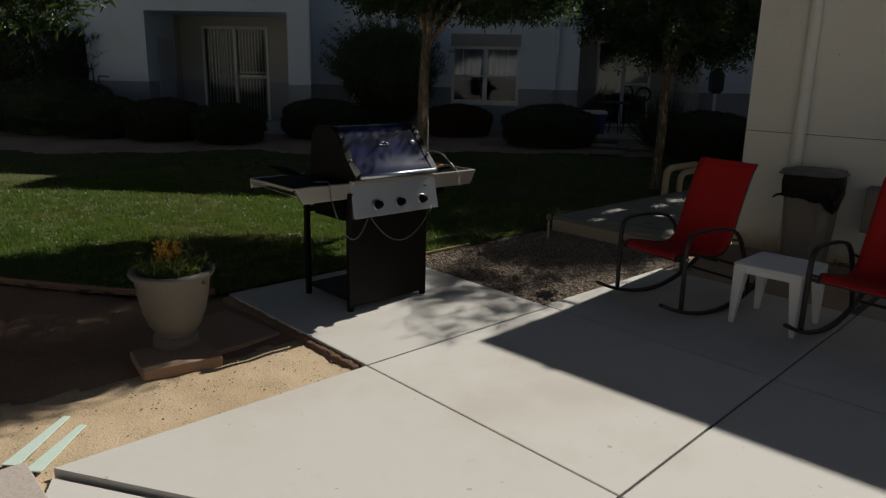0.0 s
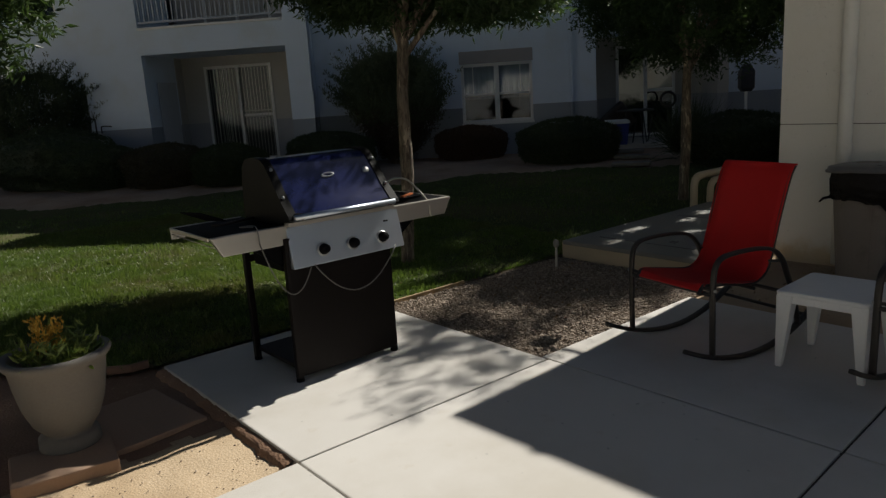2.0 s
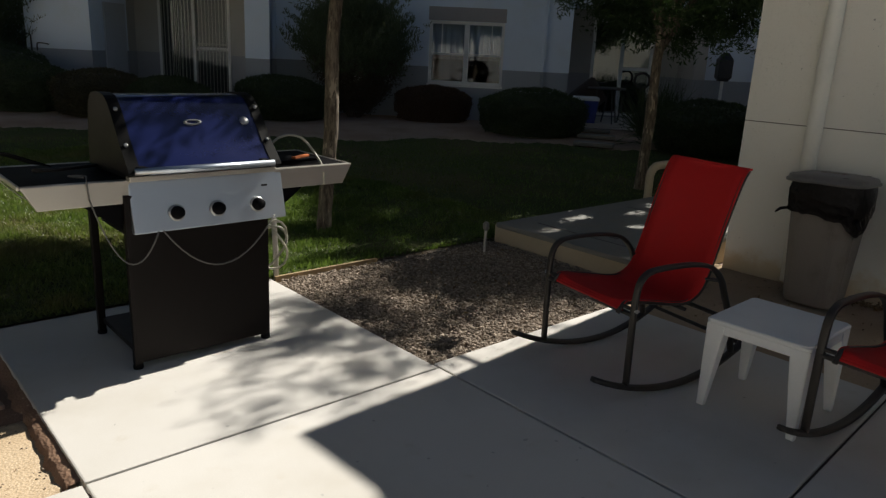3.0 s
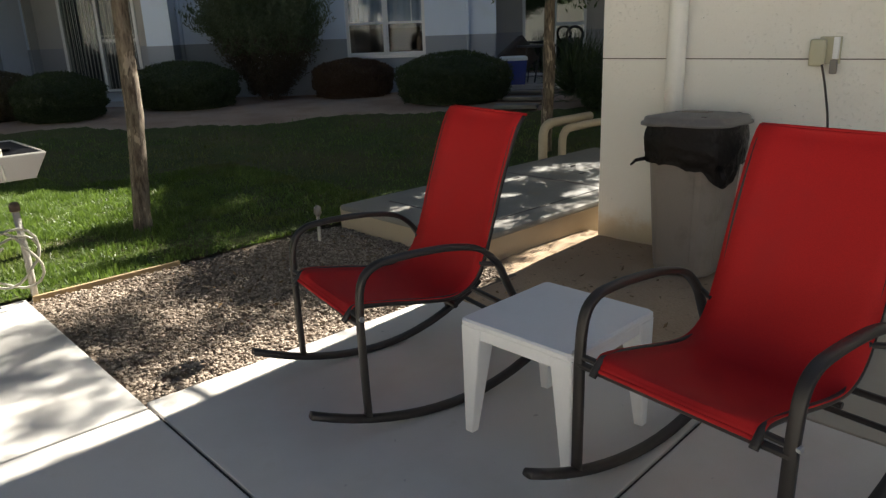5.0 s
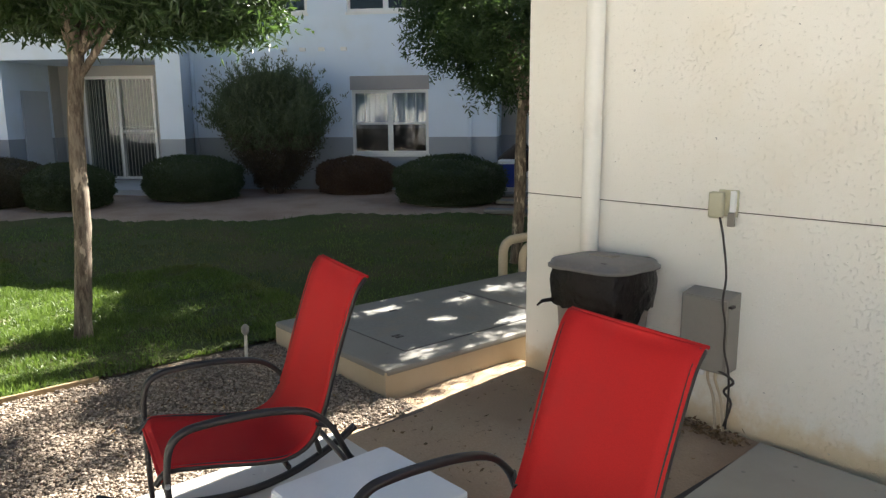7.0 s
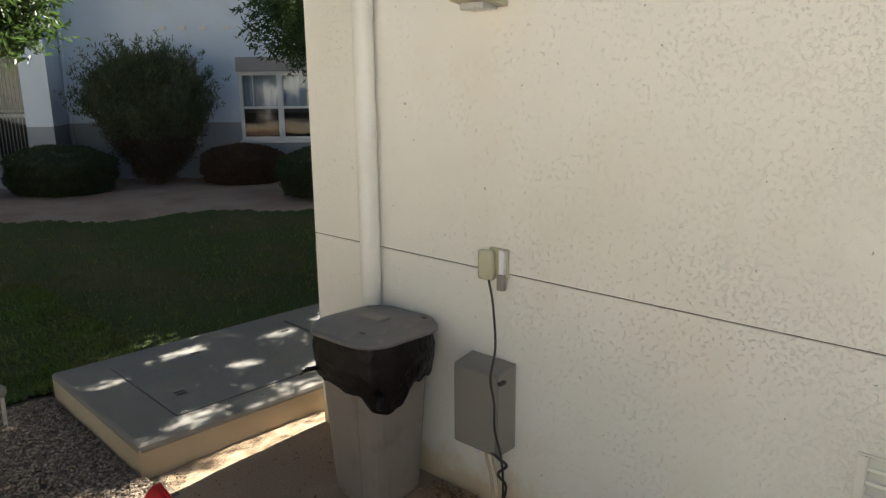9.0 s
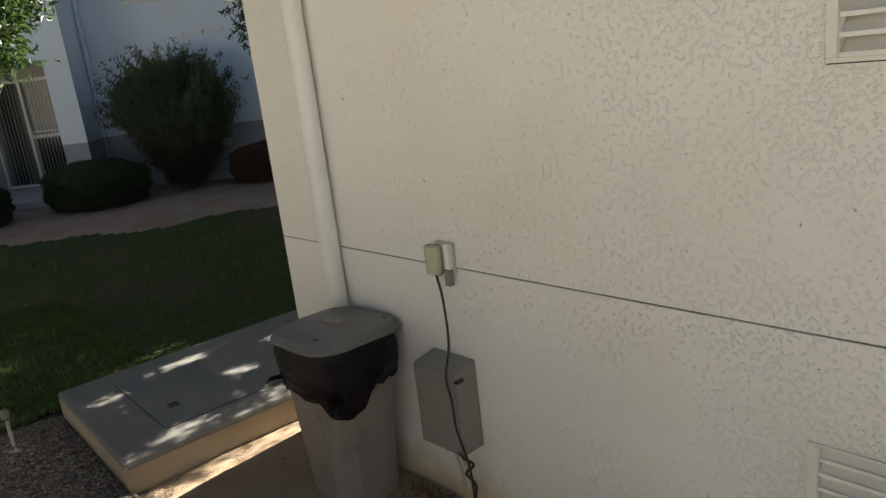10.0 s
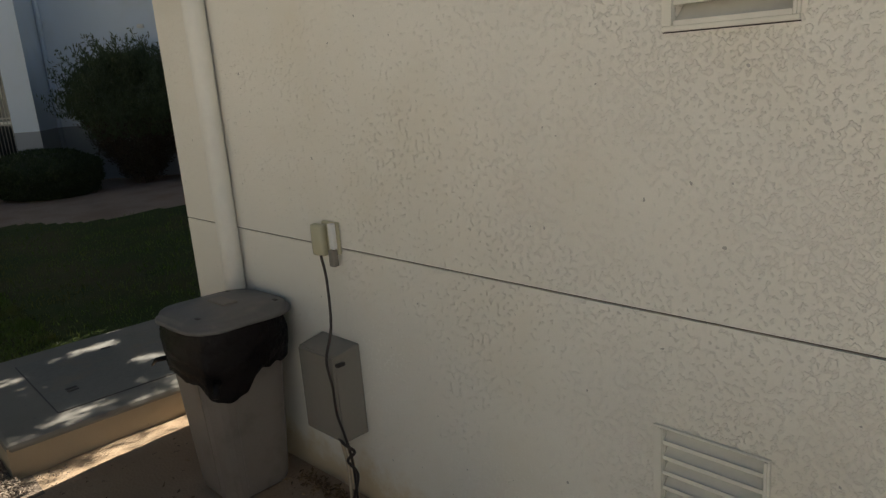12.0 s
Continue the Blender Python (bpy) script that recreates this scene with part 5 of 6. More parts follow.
mound("bush", -7.0, -2.6, 1.7, 1.4, 0.85, "bush", "dark green clipped rounded bush", 21)
mound("bush", -5.45, -2.75, 1.6, 1.35, 0.80, "bush_bronze", "bronze green clipped rounded bush", 22)
mound("bush", -4.12, -2.9, 1.38, 1.3, 0.74, "bush", "dark green clipped rounded bush", 23)
mound("bush", -2.50, -1.75, 1.72, 1.4, 0.78, "bush", "broad green clipped bush by the patio", 24)
mound("bush", 0.2, -0.65, 1.48, 1.0, 0.68, "bush_red", "bronze leaved clipped bush under the window", 25)
mound("bush", 2.15, -1.95, 1.88, 1.45, 0.80, "bush", "large green clipped bush below the downspout", 26)
mound("bush", 4.9, -3.2, 1.7, 1.4, 0.85, "bush", "dark green clipped bush near the second patio", 27)
mound("bush", 6.6, -3.6, 1.9, 1.5, 0.95, "bush", "dark green clipped bush near the meters", 28)
mound("bush", -8.1, -2.2, 2.4, 1.8, 1.2, "bush", "dark overgrown bush by the gas meter", 29)


def willowy_shrub(s, d, w, h, deep, label, seed, n=9000, leaf="shrub"):
    """A feathery shrub: narrow foot, wide rounded head, fine twigs standing out of its outline."""
    p = FAR @ Vector((s, d, 0))
    z = float(ground_z(p.x, p.y))
    e = thing("shrub", pose(p.x, p.y, z, 0, 0, -47.3), label, "shrub")
    rng = np.random.default_rng(seed)
    hs = np.array([0.0, 0.22, 0.45, 0.62, 0.78, 0.9, 1.0]) * h
    rs = np.array([0.22, 0.52, 0.82, 0.96, 0.90, 0.66, 0.26]) * w / 2
    for k in range(40):
        a, f = rng.uniform(0, 6.283), rng.uniform(0.2, 0.95)
        zt = h * rng.uniform(0.55, 0.98)
        rt = np.interp(zt, hs, rs) * f
        tip = Vector((rt * math.cos(a), rt * math.sin(a) * deep, zt))
        base = Vector((0.12 * math.cos(a), 0.12 * math.sin(a), -0.03))
        mid = base.lerp(tip, 0.5) + Vector((0.1 * math.cos(a), 0.1 * math.sin(a) * deep, 0.0))
        pts = curve_through([tuple(base), tuple(mid), tuple(tip)], 4)
        part("stem", tube(pts, 0.022, seg=5, taper=[1 - 0.75 * i / (len(pts) - 1) for i in range(len(pts))]), "twig", e)

    def cloud(m, z0, z1):
        zz = rng.uniform(z0, z1, m) * h
        a = rng.uniform(0, 6.283, m)
        lump = 1 + 0.42 * np.array([noise.noise((math.cos(t) * 2.6 + seed, math.sin(t) * 2.6, u * 2.6)) for t, u in zip(a, zz)])
        rr = np.interp(zz, hs, rs) * np.sqrt(rng.uniform(0.25, 1.0, m)) * lump
        return np.stack([rr * np.cos(a), rr * np.sin(a) * deep, zz], 1) + rng.normal(0, 0.035, (m, 3))
    twigs = []
    for k in range(420):
        q = cloud(1, 0.40, 0.98)[0]
        out = np.array([q[0] * 0.6, q[1] * 0.6, 0.45])
        out /= np.linalg.norm(out)
        t = rng.uniform(0, 1, 26)[:, None]
        twigs.append(q + out * t * rng.uniform(0.2, 0.6) + rng.normal(0, 0.018, (26, 3)))
    leaves("foliage", np.concatenate([cloud(int(n * 0.7), 0.38, 1.0)] + twigs), 0.085, 0.02, leaf, e, -0.9, seed)
    leaves("low_foliage", cloud(int(n * 0.3), 0.05, 0.5), 0.08, 0.02, "shrub_low", e, -0.7, seed + 1)
    return e


willowy_shrub(-1.34, -0.80, 2.2, 2.16, 0.62, "large round feathery green shrub against the house", 31, 42000)
willowy_shrub(-9.2, -1.0, 2.5, 2.25, 0.9, "large dark shrub at the house's corner", 32, 26000, "bush")


# ---- grass blades over the lawn ----
def grass():
    rng = np.random.default_rng(41)
    px, py = [], []
    for (x0, x1, y0, y1, n) in ((0.3, 6.2, 4.1, 7.2, 120000), (-3.5, 12.5, 4.1, 12.5, 70000), (-2.0, 4.6, 5.5, 10.5, 150000)):
        x, y = rng.uniform(x0, x1, n), rng.uniform(y0, y1, n)
        bald = np.array([noise.noise((a * 0.8, b * 0.8, 2.0)) for a, b in zip(x, y)])
        ok = np.array([on_lawn(a, b) for a, b in zip(x, y)]) & (rng.uniform(0, 1, n) > (bald - 0.2 - 0.3 * ((x < 4.6) & (y < 9.5))) * 1.8)
        # the far border is worn thin
        ok &= (rng.uniform(0, 1, n) < 0.45) | ~np.array([on_bare(a + 0.06 * math.sin(9 * b), b - 0.03) for a, b in zip(x, y)])
        inner = np.array([on_lawn(a + 0.65, b + 0.62) for a, b in zip(x, y)])
        ok &= inner | (rng.uniform(0, 1, n) < 0.3 + 0.5 * bald)
        px.append(x[ok])
        py.append(y[ok])
    x, y = np.concatenate(px), np.concatenate(py)
    n = len(x)
    z = ground_z(x, y) - 0.01
    clump = np.array([noise.noise((p * 4.5, q * 4.5, 7.0)) for p, q in zip(x, y)])
    h = rng.uniform(0.016, 0.042, n) * (1.1 + 1.1 * np.clip(clump, -0.4, 0.6))
    a = rng.uniform(0, 6.283, n)
    w = rng.uniform(0.004, 0.008, n)
    b = rng.uniform(0, 6.283, n)
    lean = rng.uniform(0.005, 0.035, n)
    v0 = np.stack([x - w * np.cos(a), y - w * np.sin(a), z], 1)
    v1 = np.stack([x + w * np.cos(a), y + w * np.sin(a), z], 1)
    v2 = np.stack([x + lean * np.cos(b), y + lean * np.sin(b), z + h], 1)
    verts = np.stack([v0, v1, v2], 1).reshape(-1, 3)
    ob = raw("grass", verts.tolist(), np.arange(3 * n).reshape(-1, 3).tolist(), "blade")
    tagged(ob, "short mown green grass blades of the lawn", "grass", kind="stuff")


grass()


# ---- loose gravel ----
def gravel():
    rng = np.random.default_rng(51)
    bm = bmesh.new()
    bmesh.ops.create_icosphere(bm, subdivisions=1, radius=1.0)
    base = np.array([v.co[:] for v in bm.verts])
    tri = np.array([[v.index for v in f.verts] for f in bm.faces])
    bm.free()
    n = 21000
    x, y = rng.uniform(3.51, 5.52, n), rng.uniform(2.61, 4.18, n)
    extra = 1500
    x = np.concatenate([x, rng.uniform(4.95, 6.5, extra)])
    y = np.concatenate([y, 2.80 - np.abs(rng.normal(0, 0.13, extra))])
    far_n = 260
    x = np.concatenate([x, rng.uniform(0.2, 1.88, far_n)])
    y = np.concatenate([y, rng.uniform(2.54, 3.3, far_n)])
    keep = ~((x > 5.48) & (y > 2.82))
    x, y = x[keep], y[keep]
    small = (x < 2) | (y < 2.6) | (x > 5.5)
    n = len(x)
    r = rng.uniform(0.0030, 0.0095, n) * np.where(small, 0.5, 1.0)
    sc = np.stack([r * rng.uniform(0.8, 1.5, n), r * rng.uniform(0.8, 1.4, n), r * rng.uniform(0.5, 0.9, n)], 1)
    a = rng.uniform(0, 6.283, n)
    jit = rng.normal(0, 0.2, (n, len(base), 1)) + 1
    p = base[None] * jit * sc[:, None]
    q = np.stack([p[..., 0] * np.cos(a)[:, None] - p[..., 1] * np.sin(a)[:, None], p[..., 0] * np.sin(a)[:, None] + p[..., 1] * np.cos(a)[:, None], p[..., 2]], 2)
    zz = np.where(small, -0.042, -0.028) + r * 0.25 + np.where(small, 0, rng.uniform(0, 0.014, n))
    q += np.stack([x, y, zz], 1)[:, None]
    faces = (tri[None] + (np.arange(n) * len(base))[:, None, None]).reshape(-1, 3)
    ob = raw("gravel", q.reshape(-1, 3).tolist(), faces.tolist(), "pebble")
    tagged(ob, "loose grey and brown gravel stones", "gravel", kind="stuff")


gravel()


# ---- dry leaves and twigs blown against the wall ----
def litter():
    rng = np.random.default_rng(61)
    foot = np.stack([6.49 - np.abs(rng.normal(0, 0.055, 260)), rng.uniform(1.22, 1.75, 260), -0.028 + np.abs(rng.normal(0, 0.018, 260))], 1)
    strewn = np.stack([rng.uniform(5.1, 6.45, 90), rng.uniform(1.25, 2.65, 90), np.full(90, -0.026)], 1)
    bed = np.stack([rng.uniform(4.1, 5.4, 160), rng.uniform(3.0, 4.4, 160), np.full(160, -0.012)], 1)
    ob = leaves("leaf_litter", np.concatenate([foot, strewn, bed]), 0.032, 0.014, "dry_leaf", None, 0.0, 62)
    tagged(ob, "dry brown leaves and bits on the ground by the wall", "leaf litter", kind="stuff")


litter()


# ---- the far apartment house ----
def far_house():
    e = thing("apartment_building", FAR, "two-storey white stucco apartment building with grey base band", "building", kind="structure")
    H = 6.2

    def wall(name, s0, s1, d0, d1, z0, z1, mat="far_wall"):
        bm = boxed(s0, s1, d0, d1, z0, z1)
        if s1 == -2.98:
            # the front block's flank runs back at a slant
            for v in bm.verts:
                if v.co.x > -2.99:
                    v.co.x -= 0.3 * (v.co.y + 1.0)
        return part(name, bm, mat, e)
    # middle wall, with two lower and two upper windows
    openings = [(0.0, 1.515, 0.835, 2.07), (-2.29, -0.775, 0.835, 2.07), (-0.05, 1.465, 3.53, 4.77), (-2.34, -0.825, 3.53, 4.77)]
    xs = [-3.34, -2.34, -0.775, -0.05, 1.515, 2.84]
    for i in range(5):
        if i in (1, 3):
            for a, b in ((-0.2, 0.835), (2.07, 3.53), (4.77, H)):
                wall("wall", xs[i], xs[i + 1], 0, 0.22, a, b)
            low, high = (-0.05, 1.465) if i == 3 else (-2.34, -0.825)
            wall("wall", xs[i], xs[i] + 0.05, 0.001, 0.219, 0.835, 2.07) if i == 1 else wall("wall", xs[i], 0.0, 0.001, 0.219, 0.835, 2.07)
            wall("wall", high, xs[i + 1], 0.001, 0.219, 3.53, 4.77)
        else:
            wall("wall", xs[i], xs[i + 1], 0, 0.22, -0.2, H)
    for k, (a, b, z0, z1) in enumerate(openings):
        w = part("window_frame", boxed(a, b, 0.03, 0.11, z0, z0 + 0.06, 0.005), "white_trim", e, "white vinyl window frame")
        for (c0, c1, y0, y1) in ((a, b, z1 - 0.06, z1), (a, a + 0.06, z0 + 0.06, z1 - 0.06), (b - 0.06, b, z0 + 0.06, z1 - 0.06), ((a + b) / 2 - 0.05, (a + b) / 2 + 0.05, z0 + 0.06, z1 - 0.06)):
            part("frame_bar", boxed(c0, c1, 0.03, 0.11, y0, y1, 0.004), "white_trim", w)
        mid = z0 + (z1 - z0) * 0.48
        for (c0, c1) in ((a + 0.06, (a + b) / 2 - 0.05), ((a + b) / 2 + 0.05, b - 0.06)):
            part("sash_bar", boxed(c0, c1, 0.025, 0.10, mid - 0.022, mid + 0.022, 0.004), "white_trim", w)
            g0 = c0 + (c1 - c0) * (0.3 if c0 < (a + b) / 2 - 0.2 else 0.7)
            part("grid_bar", boxed(g0 - 0.008, g0 + 0.008, 0.058, 0.065, mid + 0.022, z1 - 0.06), "white_trim", w)
            for (y0, y1) in ((z0 + 0.06, mid - 0.022), (mid + 0.022, z1 - 0.06)):
                g = part("pane", boxed(c0, c1, 0.066, 0.072, y0, y1), "screen_glass" if y0 < mid - 0.1 else "glass", w, "reflecting glass pane")
                g.visible_shadow = False
        part("sill", boxed(a - 0.02, b + 0.02, -0.02, 0.03, z0 - 0.05, z0, 0.006), "white_trim", w)
        # curtains behind the glass and an added room box, its dimness painted dark
        bm = bmesh.new()
        n = 40
        lo = z0 + 0.06 if k % 2 else mid - 0.1
        pts = [(a + (b - a) * i / n, 0.16 + 0.012 * math.sin(i * 1.9)) for i in range(n + 1)]
        for (p, q) in zip(pts, pts[1:]):
            bm.faces.new([bm.verts.new((p[0], p[1], lo)), bm.verts.new((q[0], q[1], lo)), bm.verts.new((q[0], q[1], z1 - 0.03)), bm.verts.new((p[0], p[1], z1 - 0.03))])
        bmesh.ops.remove_doubles(bm, verts=bm.verts, dist=0.0005)
        bmesh.ops.solidify(bm, geom=bm.faces[:], thickness=0.004)
        part("curtain", bm, "curtain", w, "pale curtain behind the glass")
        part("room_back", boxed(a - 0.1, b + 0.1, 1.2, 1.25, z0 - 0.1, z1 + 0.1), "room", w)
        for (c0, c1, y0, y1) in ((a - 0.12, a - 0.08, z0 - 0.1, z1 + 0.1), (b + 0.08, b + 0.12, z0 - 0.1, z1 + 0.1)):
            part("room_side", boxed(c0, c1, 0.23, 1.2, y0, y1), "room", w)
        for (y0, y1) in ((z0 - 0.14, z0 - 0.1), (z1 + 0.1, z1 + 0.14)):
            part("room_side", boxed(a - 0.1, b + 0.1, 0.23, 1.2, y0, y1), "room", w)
        part("lintel", boxed(a - 0.02, b + 0.02, -0.02, -0.001, z1 + 0.005, z1 + 0.265, 0.003), "far_trim", e, "taupe lintel panel")
    for s in (-1.31, -0.94, -0.56, -0.12):
        part("wall_vent", boxed(s - 0.06, s + 0.06, -0.06, 0.0, 2.815, 2.885, 0.012), "white_trim", e, "small white vent hood")
    # left block with its recessed patio and balcony
    F = -1.0
    L, R, PL, PR, PT, PB = -7.99, -2.98, -6.62, -3.47, 2.665, 0.70
    wall("wall", PR, R, F, 0.4, -0.2, PT)
    wall("wall", L, PL, F, 0.4, -0.2, PT)
    wall("wall", L, R, F, F + 0.18, PT, 3.17)
    part("balcony_ledge", boxed(PL, PR, F - 0.03, F + 0.2, 3.17, 3.22, 0.008), "white_trim", e, "white balcony ledge")
    wall("wall", PR, R, F + 0.18, 0.4, PT, 3.17)
    wall("wall", L, PL, F + 0.18, 0.4, PT, 3.17)
    wall("wall", L, PL, F, 0.4, 3.17, H)
    wall("wall", PR, R, F, 0.4, 3.17, H)
    wall("wall", L, R, F, 0.4, 5.75, H)
    wall("wall", PL, PR, F + 0.2, 0.6, 2.98, 3.18)
    # recess: back wall with the door opening, taupe
    DL, DR, DT, DB = -6.06, -4.44, 2.445, 0.27
    for (a, b, z0, z1) in ((PL, DL, 0.2, PT), (DR, PR, 0.2, PT), (DL, DR, DT, PT), (DL, DR, 0.2, DB)):
        part("recess_wall", boxed(a, b, PB, PB + 0.2, z0, z1), "taupe_wall", e)
    part("recess_wall", boxed(PL - 0.001, PL + 0.02, 0.4, PB, 0.2, PT), "taupe_wall", e)
    part("recess_wall", boxed(PR - 0.02, PR + 0.001, 0.4, PB, 0.2, PT), "taupe_wall", e)
    part("recess_ceiling", boxed(PL, PR, F + 0.18, PB, PT, PT + 0.1), "far_wall", e)
    part("patio_floor", boxed(PL, PR, F - 0.35, PB, 0.0, 0.24, 0.01), "concrete", e, "grey concrete patio floor")
    part("storage_door", boxed(PL + 0.02, PL + 0.05, -0.55, 0.25, 0.26, 2.12, 0.005), "door_paint", e, "flush storage door")
    sliding_door(e, DL, DR, DB, DT, PB)
    # balcony above
    part("balcony_back", boxed(PL, PR, PB, PB + 0.2, 3.15, H), "taupe_wall", e)
    sliding_door(e, -5.9, -4.3, 3.35, 5.45, PB)
    rail = part("balcony_rail", boxed(PL, PR, F + 0.03, F + 0.07, 4.25, 4.30, 0.004), "door_paint", e, "grey balcony railing")
    part("rail_foot", boxed(PL, PR, F + 0.03, F + 0.06, 3.30, 3.34, 0.003), "door_paint", rail)
    base = None
    for i in range(30):
        s = PL + 0.06 + i * (PR - PL - 0.12) / 29
        if base is None:
            base = part("baluster", boxed(-0.009, 0.009, -0.009, 0.009, 0, 0.93), "door_paint", rail)
            o = base
        else:
            o = new("baluster", base.data)
            o.parent = rail
        o.location = (s, F + 0.045, 3.33)
    # return wall on the far left and the right wing behind the second patio
    for a, b, z0, z1 in ((-14.0, L, -0.2, 3.80), (-14.0, L, 5.05, H), (-14.0, -11.0, 3.80, 5.05), (-9.47, L, 3.80, 5.05)):
        wall("wall", a, b, 0.6, 0.8, z0, z1)
    w = part("window_frame", boxed(-11.0, -9.47, 0.63, 0.71, 3.80, 3.86, 0.005), "white_trim", e, "white vinyl window frame")
    for c0, c1, z0, z1 in ((-11.0, -9.47, 4.99, 5.05), (-11.0, -10.94, 3.86, 4.99), (-9.53, -9.47, 3.86, 4.99), (-10.28, -10.19, 3.86, 4.99)):
        part("frame_bar", boxed(c0, c1, 0.63, 0.71, z0, z1, 0.004), "white_trim", w)
    for c0, c1 in ((-10.94, -10.28), (-10.19, -9.53)):
        part("pane", boxed(c0, c1, 0.666, 0.672, 3.86, 4.99), "screen_glass", w, "reflecting glass pane").visible_shadow = False
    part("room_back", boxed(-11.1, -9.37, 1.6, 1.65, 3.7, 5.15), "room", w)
    part("recess_wall", boxed(2.86, 6.4, 1.5, 1.7, 0.0, 2.6), "taupe_wall", e)
    wall("wall", 2.84, 6.2, 0.0, 0.22, 2.5, H)
    wall("wall", 2.66, 2.86, 0.22, 1.7, -0.2, 2.5)
    part("recess_wall", boxed(5.28, 5.5, 0.0, 1.5, 0.0, 2.5), "taupe_wall", e)
    wall("wall", 5.5, 14.0, 0.25, 0.45, -0.2, H)
    wall("wall", 2.86, 5.5, 0.22, 1.5, 2.5, 2.62)
    part("patio_floor", boxed(2.86, 5.28, -0.3, 1.5, 0.0, 0.24, 0.01), "concrete", e)
    sliding_door(e, 3.4, 4.7, 0.28, 2.3, 1.45, "plain")
    part("parapet", boxed(-14.05, 14.05, -1.05, 0.9, H, H + 0.1, 0.01), "roof_cap", e)
    # unseen raised block, added to cast the straight shadow edge on the lawn
    part("shadow_block", boxed(1.2, 14.0, 0.0, 9.0, H + 0.1, 8.6), "far_wall", e)
    part("roof", boxed(-14, 14, 0.4, 9.0, H - 0.2, H), "roof_cap", e)
    part("end_wall", boxed(-14.0, -13.8, 0.8, 9.0, -0.2, H), "far_wall", e)
    part("end_wall", boxed(13.8, 14.0, 0.45, 9.0, -0.2, H), "far_wall", e)
    part("back_wall", boxed(-14.0, 14.0, 8.9, 9.1, -0.2, H), "far_wall", e)
    # downspouts
    for s, d in ((2.32, -0.05), (-3.21, -0.05)):
        part("downspout", tube([(s, d, 0.1), (s, d, H)], 0.085, 0.07, 8, True), "far_wall", e)
    return e


def sliding_door(e, s0, s1, z0, z1, y, style="blinds"):
    fr = part("door_frame", boxed(s0, s1, y - 0.03, y + 0.05, z1 - 0.06, z1, 0.004), "white_trim", e, "white sliding door frame")
    mid = (s0 + s1) / 2
    for (a, b, za, zb) in ((s0, s0 + 0.06, z0, z1 - 0.06), (s1 - 0.06, s1, z0, z1 - 0.06), (mid - 0.04, mid + 0.04, z0 + 0.05, z1 - 0.06), (s0 + 0.06, s1 - 0.06, z0, z0 + 0.05)):
        part("frame_bar", boxed(a, b, y - 0.03, y + 0.05, za, zb, 0.004), "white_trim", fr)
    part("mid_rail", boxed(mid + 0.04, s1 - 0.06, y - 0.02, y + 0.03, z0 + 0.98, z0 + 1.05, 0.004), "white_trim", fr)
    for (a, b) in ((s0 + 0.06, mid - 0.04), (mid + 0.04, s1 - 0.06)):
        g = part("pane", boxed(a, b, y + 0.01, y + 0.016, z0 + 0.05, z1 - 0.06), "patio_glass" if style == "plain" else "door_glass", fr, "reflecting glass pane")
        g.visible_shadow = False
    if style == "blinds":
        n = 17
        first = None
        for i in range(9):
            s = s0 + 0.09 + i * (s1 - s0 - 0.18) / (n - 1)
            if first is None:
                first = part("blind_slat", boxed(-0.036, 0.036, -0.002, 0.002, z0 + 0.06, z1 - 0.07), "blind", fr)
                o = first
            else:
                o = new("blind_slat", first.data)
                o.parent = fr
            o.matrix_local = Matrix.Translation((s, y + 0.10, 0)) @ Matrix.Rotation(radians(-58), 4, "Z")
        bar = None
        for i in range(20):
            s = s0 + 0.08 + i * (s1 - s0 - 0.16) / 19
            if bar is None:
                bar = part("door_bar", boxed(-0.006, 0.006, -0.006, 0.006, z0 + 0.05, z1 - 0.06), "bar", fr, "pale vertical bar of the security door")
                o = bar
            else:
                o = new("door_bar", bar.data)
                o.parent = fr
            o.location = (s, y - 0.045, 0)
        for zz in (z0 + 0.97, z0 + 1.10):
            part("lock_rail", boxed(mid + 0.04, s1 - 0.06, y - 0.055, y - 0.035, zz, zz + 0.03, 0.003), "bar", fr)
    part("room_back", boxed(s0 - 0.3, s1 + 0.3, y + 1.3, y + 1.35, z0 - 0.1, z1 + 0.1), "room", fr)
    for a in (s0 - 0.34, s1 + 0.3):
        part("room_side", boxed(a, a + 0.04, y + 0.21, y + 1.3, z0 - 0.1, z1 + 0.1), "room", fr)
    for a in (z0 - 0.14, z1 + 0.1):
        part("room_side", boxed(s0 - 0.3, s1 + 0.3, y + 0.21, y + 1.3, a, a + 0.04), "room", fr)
    return fr


far_house()


